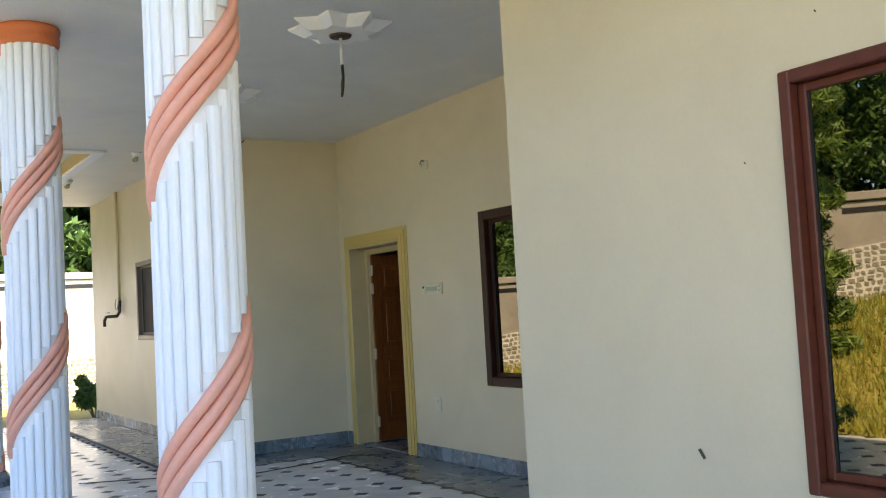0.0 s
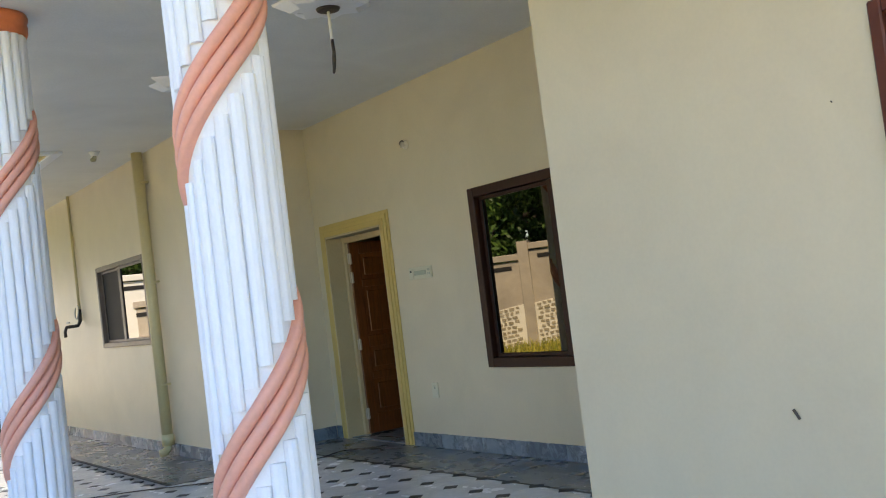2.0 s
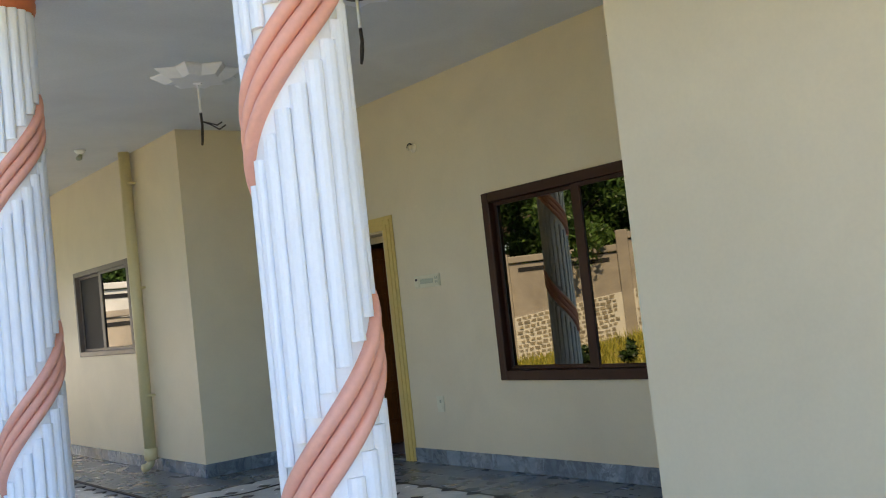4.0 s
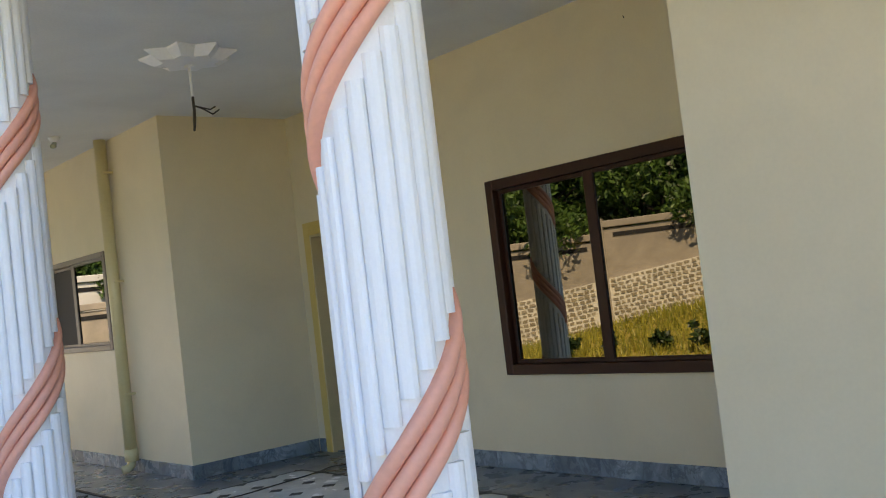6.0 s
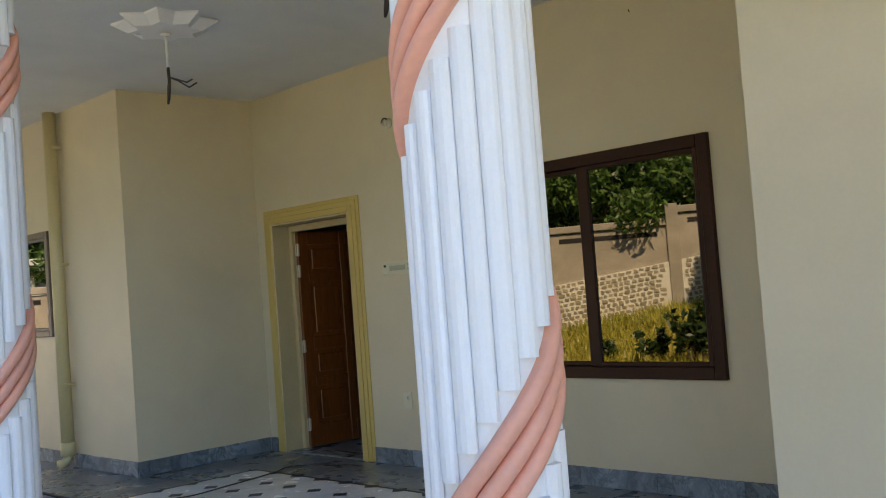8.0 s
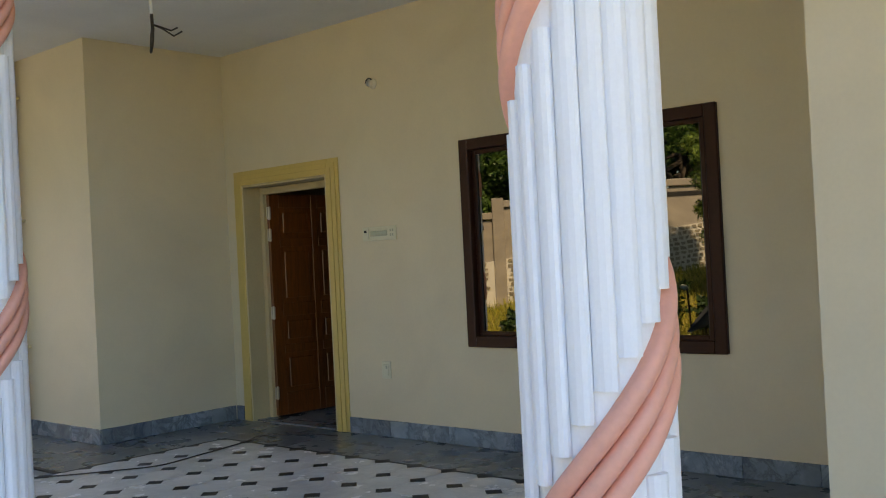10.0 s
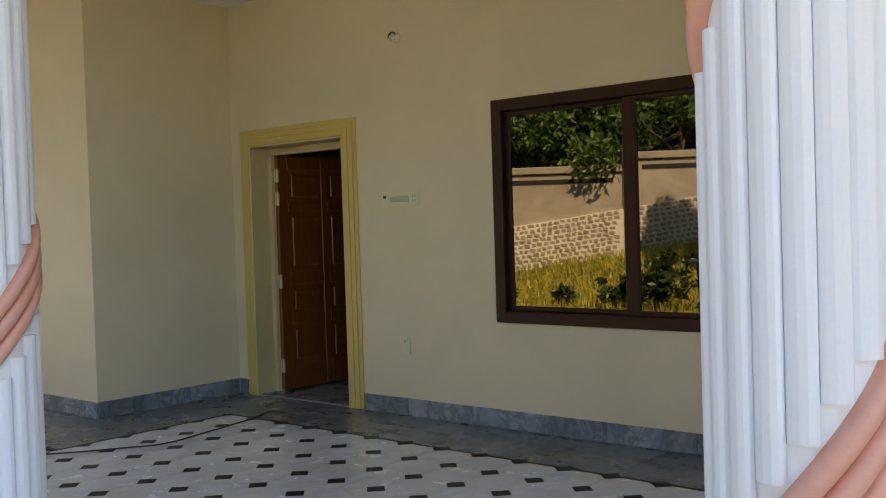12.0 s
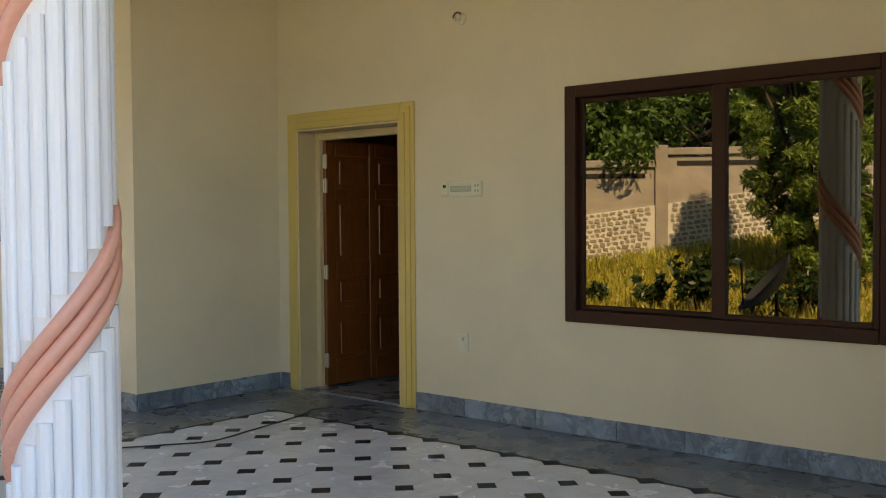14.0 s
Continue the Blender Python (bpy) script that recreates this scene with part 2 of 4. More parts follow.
# ---- the house ----
DOOR = (-9.518, -8.383, 0.0, 2.122)
WIN = (-6.945, -4.94, 0.73, 2.235)
NWIN = (-2.06, -0.03, 0.745, 2.142)
SWIN = (-13.21, -11.295, 1.223, 2.25)
T = 0.23
w = wall_x("wall_door", CORNER_X, NEAR_X, DOOR_Y, DOOR_Y + T, -0.1, CEIL, M_WALL, [DOOR, WIN])
tagged(w, "cream painted plaster wall with door and window", "wall")
w = wall_x("wall_west", WEST_END, CORNER_X, WEST_Y, WEST_Y + T, -0.1, CEIL, M_WALL, [SWIN])
tagged(w, "cream painted plaster wall with drain pipe", "wall")
w = wall_x("wall_near", NEAR_X, EAST_END, NEAR_Y, NEAR_Y + T, -0.1, CEIL, M_WALL, [NWIN])
tagged(w, "cream painted plaster wall beside the verandah", "wall")
w = wall_y("wall_return_west", CORNER_X - T, CORNER_X, WEST_Y + T, DOOR_Y + T, -0.1, CEIL, M_WALL)
tagged(w, "cream painted short return wall", "wall")
w = wall_y("wall_return_east", NEAR_X, NEAR_X + T, NEAR_Y + T, DOOR_Y + T, -0.1, CEIL, M_WALL)
tagged(w, "cream painted short return wall", "wall")
for nm, a in (("wall_house_north", (WEST_END, EAST_END, NORTH_Y, NORTH_Y + T)), ("wall_house_west", (WEST_END, WEST_END + T, WEST_Y + T, NORTH_Y)),
              ("wall_house_east", (EAST_END - T, EAST_END, NEAR_Y + T, NORTH_Y))):
    tagged(wall_y(nm, *a, -0.1, CEIL, M_WALL), "cream painted outer wall of the house", "wall")
# walls closing the room, coloured dark to stand for its dimness
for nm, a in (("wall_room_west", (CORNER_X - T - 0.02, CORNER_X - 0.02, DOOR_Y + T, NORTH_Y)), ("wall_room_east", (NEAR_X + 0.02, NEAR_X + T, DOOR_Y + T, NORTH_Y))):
    tagged(wall_y(nm, *a, -0.1, CEIL, M_DARKROOM), "wall inside the room, its paint darkened for the indoor shade", "wall")

# ceiling with a framed recess over its western end
REC = (-14.3, -10.9, 0.95, 2.62)
bm = bmesh.new()
for a in ((WEST_END, REC[0], SLAB_Y, NORTH_Y), (REC[1], EAST_END, SLAB_Y, NORTH_Y), (REC[0], REC[1], SLAB_Y, REC[2]), (REC[0], REC[1], REC[3], NORTH_Y)):
    box(bm, *a, CEIL, CEIL + 0.12)
box(bm, REC[0] - 0.1, REC[1] + 0.1, REC[2] - 0.1, REC[3] + 0.1, CEIL + 0.13, CEIL + 0.2)
tagged(part("ceiling", bm, M_CEIL), "grey-white painted verandah ceiling with a recess", "ceiling", kind="structure")
bm = bmesh.new()
for x0, x1, y0, y1 in ((REC[0] - 0.12, REC[1] + 0.12, REC[3], REC[3] + 0.12), (REC[0] - 0.12, REC[1] + 0.12, REC[2] - 0.12, REC[2]),
                       (REC[0] - 0.12, REC[0], REC[2], REC[3]), (REC[1], REC[1] + 0.12, REC[2], REC[3])):
    box(bm, x0, x1, y0, y1, CEIL - 0.03, CEIL - 0.001, 0.006)
tagged(part("trim_ceiling_recess", bm, M_WHITE), "white moulding round the ceiling recess", "moulding", kind="structure")
bm = bmesh.new()
for x0, x1, y0, y1 in ((REC[0], REC[1], REC[3] - 0.02, REC[3] - 0.002), (REC[0], REC[1], REC[2] + 0.002, REC[2] + 0.02),
                       (REC[0] + 0.002, REC[0] + 0.02, REC[2] + 0.02, REC[3] - 0.02), (REC[1] - 0.02, REC[1] - 0.002, REC[2] + 0.02, REC[3] - 0.02)):
    box(bm, x0, x1, y0, y1, CEIL - 0.02, CEIL + 0.125)
tagged(part("trim_recess_lining", bm, M_TRIM), "yellow-cream lining of the ceiling recess", "moulding", kind="structure")
tagged(part("roof", one_box(WEST_END - 0.3, EAST_END + 0.3, SLAB_Y - 0.02, NORTH_Y + 0.4, CEIL + 0.205, CEIL + 0.34, 0.01), M_PLASTER), "flat concrete roof slab", "roof", kind="structure")
# unseen parapet, added and raised so the house shadow covers the floor
bm = bmesh.new()
box(bm, WEST_END - 0.3, EAST_END + 0.3, SLAB_Y - 0.02, SLAB_Y + 0.13, CEIL + 0.342, 5.7, 0.01)
box(bm, WEST_END - 0.3, EAST_END + 0.3, NORTH_Y + 0.25, NORTH_Y + 0.4, CEIL + 0.342, 5.7, 0.01)
box(bm, WEST_END - 0.3, WEST_END - 0.15, SLAB_Y + 0.13, NORTH_Y + 0.25, CEIL + 0.342, 5.7, 0.01)
box(bm, EAST_END + 0.15, EAST_END + 0.3, SLAB_Y + 0.13, NORTH_Y + 0.25, CEIL + 0.342, 5.7, 0.01)
tagged(part("wall_unseen_parapet", bm, M_PLASTER), "unseen white plastered parapet, added to lengthen the house shadow", "parapet", kind="structure")
tagged(part("trim_slab_edge", one_box(WEST_END, EAST_END, SLAB_Y - 0.015, SLAB_Y + 0.1, CEIL + 0.121, CEIL + 0.204), M_PLASTER), "white edge of the roof slab", "slab edge", kind="structure")

# ---- ground ----
WALL_P, WALL_D = Vector((-13.4, -5.9)), Vector((0.81, -0.586)).normalized()
WALL_N = Vector((-WALL_D.y, WALL_D.x))      # towards the house


def ground_z(x, y):
    d = (Vector((x, y)) - WALL_P).dot(WALL_N)          # metres in front of the boundary wall
    k = min(1.0, max(0.0, 1 - d / 8.0)) if y < LAWN_Y else 0.0
    u = (Vector((x, y)) - WALL_P).dot(WALL_D)
    rise = min(1.5, max(0.12, 0.56 + 0.135 * u))
    near = min(1.0, max(0.0, (LAWN_Y - y) / 2.5))
    west = min(1.0, max(0.0, (WEST_END + 1.5 - x) / 2.0))
    return -0.05 + rise * k * k * (3 - 2 * k) * near - 0.12 * west * (1 - k)


bm = bmesh.new()
gx = [-600, -200, -80, -45] + [-36 + 1.0 * i for i in range(52)] + [25, 60, 200, 600]
gy = [-600, -200, -80, -40] + [-30 + 1.0 * i for i in range(45)] + [25, 60, 200, 600]
grid = [[bm.verts.new((x, y, ground_z(x, y))) for y in gy] for x in gx]
for i in range(len(gx) - 1):
    for j in range(len(gy) - 1):
        bm.faces.new((grid[i][j], grid[i + 1][j], grid[i + 1][j + 1], grid[i][j + 1]))
tagged(part("ground", bm, M_GROUND, smooth=True), "dry green-yellow lawn ground round the house", "ground", kind="structure")

# ---- verandah floor ----
floor = tagged(part("floor", one_box(WEST_END - 0.1, EAST_END, LAWN_Y, NORTH_Y, -0.25, -0.012), M_GROUT), "verandah floor of white marble tiles with black insets", "floor", kind="structure")

# ---- boundary walls ----
def boundary_wall(name, origin, along, length, panel, stone_h, top_h, label, base, plaster=M_PLASTER, slope=0.0, extra=0.0):
    """Rubble-stone base under plastered panels between pilasters, its crest stepped panel by panel."""
    th = thing(name, label, "boundary wall", (origin[0], origin[1], 0), kind="")
    th.rotation_euler[2] = math.atan2(along[1], along[0])
    n = int(length / panel)
    rnd = random.Random(5)
    zs = []
    for i in range(n):
        gzv = base(i)
        zs.append(gzv)
        x0 = i * panel - length / 2
        sbase = gzv + extra * (i - 6)
        st = sbase + stone_h
        top = gzv + top_h
        dz = slope * panel / 2
        part("panel", one_box(x0 + 0.12, x0 + panel - 0.12, -0.06, 0.06, st - abs(dz) - 0.05, top - 0.16), plaster, th)
        part("coping", one_box(x0 - 0.0, x0 + panel, -0.11, 0.11, top - 0.14, top, 0.012), plaster, th)
        part("pilaster", one_box(x0 - 0.12, x0 + 0.12, -0.11, 0.135, sbase - 0.3, top + 0.05, 0.01), plaster, th)
        # black strip on the panel face for the shade line below the coping
        part("recess", one_box(x0 + 0.3, x0 + panel - 0.3, 0.064, 0.07, top - 0.34, top - 0.25), M_SEAL, th, "black strip standing for the shaded slot under the coping")
        bm = one_box(x0 + 0.12, x0 + panel - 0.12, -0.10, 0.105, sbase - 0.3, st)
        for v in bm.verts:
            v.co.z += slope * (v.co.x - x0 - panel / 2)
        part("mortar", bm, M_POINTING, th, "pale pointing between stones")
        bm = bmesh.new()
        rows = 10
        hgt = stone_h / rows
        for r in range(rows):
            x = x0 + 0.15 + rnd.uniform(0, 0.08)
            while x < x0 + panel - 0.3:
                wd = rnd.uniform(0.06, 0.115)
                e = min(x + wd, x0 + panel - 0.14)
                lift = slope * ((x + e) / 2 - x0 - panel / 2)
                a, b = sbase + lift + r * hgt + 0.021, sbase + lift + (r + 1) * hgt - 0.019
                j = [rnd.uniform(-0.014, 0.014) for _ in range(8)]
                out = 0.112 + rnd.uniform(0, 0.014)
                fr = [bm.verts.new(p) for p in ((x + j[0], out, a + j[1]), (e + j[2], out, a + j[3]), (e + j[4], out, b + j[5]), (x + j[6], out, b + j[7]))]
                bk = [bm.verts.new((v.co.x * 1.0, 0.09, v.co.z)) for v in fr]
                bm.faces.new(fr[::-1])
                for k in range(4):
                    bm.faces.new((fr[k], fr[(k + 1) % 4], bk[(k + 1) % 4], bk[k]))
                x = e + 0.037
        bmesh.ops.recalc_face_normals(bm, faces=bm.faces)
        tagged(part("rubble", bm, M_STONE, th), kind="stuff")
    return th


boundary_wall("boundary_wall", WALL_P, WALL_D, 34.0, 2.6, 0.95, 1.97, "plastered boundary wall on a rubble stone base", lambda i: min(1.2, max(0.05, 0.5 + 0.09 * (2.6 * i - 15.7))), M_PLASTER_OLD, 0.135, 0.115)
boundary_wall("boundary_wall", (-22.5, 9.0), (0.05, -1), 31.2, 2.6, 0.95, 2.8, "sunlit white boundary wall with stone base", lambda i: -0.17)


# ---- trees, shrubs and grass ----
def leaves(rnd, centres, count, size, slim=0.45, droop=0.3):
    """Small folded leaves scattered in clumps."""
    co, fa = [], []
    nr = np.random.RandomState(rnd.randrange(10 ** 6))
    for cx, cy, cz, cr in centres:
        p = nr.normal(size=(count, 3))
        p /= np.linalg.norm(p, axis=1)[:, None]
        p *= (nr.uniform(0.25, 1.0, (count, 1)) ** 0.6) * cr * np.array((1, 1, 0.8))
        ax = nr.normal(size=(count, 3))
        ax[:, 2] -= droop
        ax /= np.linalg.norm(ax, axis=1)[:, None]
        sd = np.cross(ax, nr.normal(size=(count, 3)))
        sd /= np.linalg.norm(sd, axis=1)[:, None] + 1e-9
        s = size * nr.uniform(0.6, 1.35, (count, 1))
        c = p + np.array((cx, cy, cz))
        k = len(co)
        quad = np.stack([c - ax * s, c + sd * s * slim, c + ax * s, c - sd * s * slim], 1).reshape(-1, 3)
        fa += [(k + 4 * i, k + 4 * i + 1, k + 4 * i + 2, k + 4 * i + 3) for i in range(count)]
        co += [tuple(v) for v in quad]
    return co, fa


def raw(name, co, fa, mat, parent, label="", kind=""):
    me = bpy.data.meshes.new(name)
    me.from_pydata(co, [], fa)
    me.materials.append(mat)
    ob = new(name, me)
    ob.parent = parent
    if label:
        ob["label"] = label
    if kind:
        ob["kind"] = kind
    return ob


def tree(at, height, spread, seed, label, mat=None, count=230, size=0.17, low=0.35, clumps=34, slim=0.45):
    rnd = random.Random(seed)
    th = thing("tree", label, "tree", (at[0], at[1], ground_z(*at) - 0.05), "garden trees")
    bm = bmesh.new()
    h0 = height * low
    lean = (rnd.uniform(-0.3, 0.3), rnd.uniform(-0.3, 0.3))
    sweep(bm, [(lean[0] * (k / 5) ** 2, lean[1] * (k / 5) ** 2, height * 0.75 * k / 5) for k in range(6)], [(0.009 if low < 0.05 else 0.03) * height * (1 - 0.15 * k) for k in range(6)], 8)
    centres = []
    for i in range(clumps):
        a = rnd.uniform(0, 2 * math.pi)
        t = rnd.uniform(0, 1)
        rr = spread * math.sqrt(rnd.uniform(0.03, 1)) * (0.55 + 0.6 * math.sin(math.pi * min(1, 0.15 + 0.8 * t)))
        centres.append((rr * math.cos(a), rr * math.sin(a), h0 + (height - h0) * t, spread * rnd.uniform(0.18, 0.36)))
    for c in centres[::3]:
        zb = height * rnd.uniform(0.25, 0.6)
        sweep(bm, [(lean[0] * 0.3, lean[1] * 0.3, zb), (c[0] * 0.5, c[1] * 0.5, (zb + c[2]) * 0.52), (c[0], c[1], c[2])], [0.012 * height, 0.007 * height, 0.003 * height], 5)
    part("trunk", bm, M_BARK, th, "grey-brown trunk with limbs", smooth=True)
    co, fa = leaves(rnd, centres, count, size, slim)
    raw("crown", co, fa, mat or M_LEAF, th, "dense green leaves", "stuff")
    return th


def shrub(at, height, seed, label, mat=None, size=0.06, count=60, z=None):
    rnd = random.Random(seed)
    th = thing("shrub", label, "shrub", (at[0], at[1], ground_z(*at) if z is None else z), "shrubs along the lawn")
    bm = bmesh.new()
    centres = []
    for i in range(9):
        a = rnd.uniform(0, 2 * math.pi)
        r = height * rnd.uniform(0.1, 0.55)
        hh = height * rnd.uniform(0.5, 1.0)
        tip = (r * math.cos(a), r * math.sin(a), hh)
        sweep(bm, [(0, 0, -0.02), (tip[0] * 0.4, tip[1] * 0.4, hh * 0.5), tip], [0.012, 0.008, 0.004], 5)
        centres += [(tip[0], tip[1], tip[2], height * 0.16), (tip[0] * 0.7, tip[1] * 0.7, hh * 0.7, height * 0.17)]
    part("stem", bm, M_BARK, th)
    co, fa = leaves(rnd, centres, count, size, 0.4)
    raw("foliage", co, fa, mat or M_SHRUB, th, "", "stuff")
    return th


rt = random.Random(11)
# large trees behind the garden wall, and two on the lawn
for i in range(13):
    p = WALL_P + WALL_D * (-18 + 3.0 * i + rt.uniform(-0.8, 0.8)) - WALL_N * rt.uniform(2.2, 3.4)
    tree(p, rt.uniform(4.7, 5.9), rt.uniform(2.3, 2.8), 100 + i, "tall leafy green tree behind the boundary wall", low=0.12, count=420, clumps=48, size=0.095, slim=0.35)
for i in range(7):
    p = WALL_P + WALL_D * (-18 + 6.0 * i + rt.uniform(-0.8, 0.8)) - WALL_N * rt.uniform(7, 9)
    tree(p, rt.uniform(6.2, 7.2), rt.uniform(3.4, 4.0), 200 + i, "tall dense tree far behind the boundary wall", low=0.1, count=420, clumps=46, size=0.16)
tree((-9.05, -4.8), 5.0, 0.85, 302, "slender tree with narrow bright leaves on the lawn", M_LEAF2, 300, 0.085, 0.03, 80, 0.17)
tree((-8.4, -4.6), 4.6, 0.8, 303, "slender tree with narrow bright leaves on the lawn", M_LEAF2, 300, 0.085, 0.03, 76, 0.17)
# trees behind the western wall
for i in range(4):
    tree((-26.6 - rt.uniform(0, 2), -2.0 + 3.6 * i), rt.uniform(6.0, 7.0), 2.6, 400 + i, "leafy green tree behind the white wall", low=0.12, size=0.17, count=330, clumps=50)
for i in range(11):
    x = -13.2 + 0.85 * i + rt.uniform(-0.3, 0.3)
    shrub((x, LAWN_Y - 0.3 + rt.uniform(-0.25, 0.15)), rt.uniform(0.3, 0.62), 500 + i, "low dark-leaved shrub at the edge of the lawn", None, 0.07, 22)
shrub((-17.9, 4.0), 0.75, 540, "round green bush at the foot of the white wall", M_LEAF, 0.06, 120, -0.19)
shrub((-18.2, 3.2), 0.6, 541, "round green bush at the foot of the white wall", M_LEAF, 0.06, 120, -0.19)

shrub((-9.75, -2.8), 0.85, 560, "tall dark-leaved shrub at the edge of the lawn", None, 0.075, 26)

# grass blades over the lawn
nr = np.random.RandomState(4)
n = 60000
gp = np.stack([nr.uniform(-19, 1, n), nr.uniform(-13, LAWN_Y - 0.05, n)], 1)
keep = [(x, y) for x, y in gp if 0.1 < (Vector((x, y)) - WALL_P).dot(WALL_N)]
co, fa = [], []
for x, y in keep:
    z = ground_z(x, y) - 0.01
    h = nr.uniform(0.08, 0.27)
    a = nr.uniform(0, math.pi)
    dx, dy = 0.016 * math.cos(a), 0.016 * math.sin(a)
    lx, ly = nr.normal(0, 0.07, 2)
    k = len(co)
    co += [(x - dx, y - dy, z), (x + dx, y + dy, z), (x + lx, y + ly, z + h)]
    fa.append((k, k + 1, k + 2))
me = bpy.data.meshes.new("grass")
me.from_pydata(co, [], fa)
me.materials.append(M_GRASS)
tagged(new("grass", me), "long dry yellow-green grass on the lawn", "grass", kind="stuff")


# ---- pillars ----
PITCH, BAND, RAD = 1.245, 0.225, 0.171
STAVES = 18


def pillar(at, phase, label):
    """phase: height of the band's middle at azimuth 0."""
    th = thing("pillar", label, "pillar", (at[0], at[1], 0), "twisted-band verandah pillars")
    top = CEIL - 0.13
    part("shaft", lathe(bmesh.new(), [(RAD - 0.017, 0.12), (RAD - 0.017, top)], 44), M_WHITE, th, smooth=False)
    step = 2 * math.pi / STAVES
    half = BAND / 2
    for k in range(STAVES):
        az = k * step
        mid = phase + PITCH * ((az + step / 2) % (2 * math.pi)) / (2 * math.pi)
        cuts = sorted(mid + PITCH * j for j in range(-4, 5))
        lo = 0.13
        segs = []
        for c in cuts:
            hi = c - half - 0.055
            if hi > lo + 0.02 and lo < top:
                segs.append((lo, min(hi, top)))
            lo = max(0.13, c + half + 0.045)
        if lo < top - 0.02:
            segs.append((lo, top))
        for z0, z1 in segs:
            if z1 - z0 < 0.03:
                continue
            bm = bmesh.new()
            prof = []
            for f, rr in ((0.0, RAD - 0.017), (0.03, RAD - 0.012), (0.18, RAD - 0.004), (0.4, RAD + 0.003), (0.65, RAD + 0.006), (0.85, RAD + 0.004), (0.96, RAD - 0.003), (1.0, RAD - 0.014)):
                a = az + f * step
                prof.append((rr * math.cos(a), rr * math.sin(a)))
            r0 = [bm.verts.new((x, y, z0)) for x, y in prof]
            r1 = [bm.verts.new((x, y, z1)) for x, y in prof]
            for i in range(len(prof) - 1):
                bm.faces.new((r0[i], r0[i + 1], r1[i + 1], r1[i]))
            bm.faces.new(r0[::-1])
            bm.faces.new(r1)
            part("stave", bm, M_WHITE, th)
    # three plaster ropes wound side by side
    pitch_ang = math.atan2(PITCH, 2 * math.pi * RAD)
    perp = BAND * math.cos(pitch_ang) / 3
    for s in range(3):
        bm = bmesh.new()
        off = (s - 1) * BAND / 3
        rings = []
        zc = -0.35
        while zc < top + 0.3:
            az = 2 * math.pi * (zc - phase) / PITCH
            rad = Vector((math.cos(az), math.sin(az), 0))
            tan = Vector((-math.sin(az), math.cos(az), 0)) * math.cos(pitch_ang) + Vector((0, 0, math.sin(pitch_ang)))
            side = tan.cross(rad)
            ring = []
            for q in range(9):
                a = math.pi * q / 8
                u = math.cos(a) * perp * 0.5
                v = math.sin(a) ** 0.6 * 0.033
                # stay on the shaft: slide along the surface rather than off it
                su = side * u
                dz, dt = su.z, su.dot(Vector((-math.sin(az), math.cos(az), 0)))
                aa = az + dt / RAD
                z = zc + off + dz
                rr = RAD - 0.019 + v * 1.12
                ring.append((rr * math.cos(aa), rr * math.sin(aa), min(top - 0.004, max(0.125, z))))
            rings.append([bm.verts.new(p) for p in ring])
            zc += 0.022
        for r0, r1 in zip(rings, rings[1:]):
            if max(v.co.z for v in r0) < 0.13 and max(v.co.z for v in r1) < 0.13:
                continue
            if min(v.co.z for v in r0) > top - 0.01 and min(v.co.z for v in r1) > top - 0.01:
                continue
            for q in range(8):
                bm.faces.new((r0[q], r1[q], r1[q + 1], r0[q + 1]))
        bmesh.ops.delete(bm, geom=[v for v in bm.verts if not v.link_faces], context="VERTS")
        bmesh.ops.recalc_face_normals(bm, faces=bm.faces)
        part("rope", bm, M_PEACH, th, "peach painted plaster rope", smooth=True)
    c = [(0.181, top - 0.002), (0.191, top + 0.02), (0.193, top + 0.06), (0.186, top + 0.078), (0.194, top + 0.09), (0.198, top + 0.11), (0.192, CEIL - 0.001)]
    part("capital", lathe(bmesh.new(), c, 40), M_ORANGE, th, "orange painted ring capital", smooth=True)
    part("base", lathe(bmesh.new(), [(0.235, 0.0), (0.235, 0.07), (0.22, 0.085), (0.205, 0.12), (0.19, 0.135)], 40), M_SKIRT, th, "grey marble base ring")
    return th


PILLAR_A, PILLAR_B = (-3.585, 1.43), (-6.45, 1.29)
PHASE = 1.125
for p, ph in ((PILLAR_A, PHASE - 0.015), (PILLAR_B, PHASE), ((-10.0, 1.35), PHASE)):
    pillar(p, ph, "white fluted round pillar with a peach spiral band")


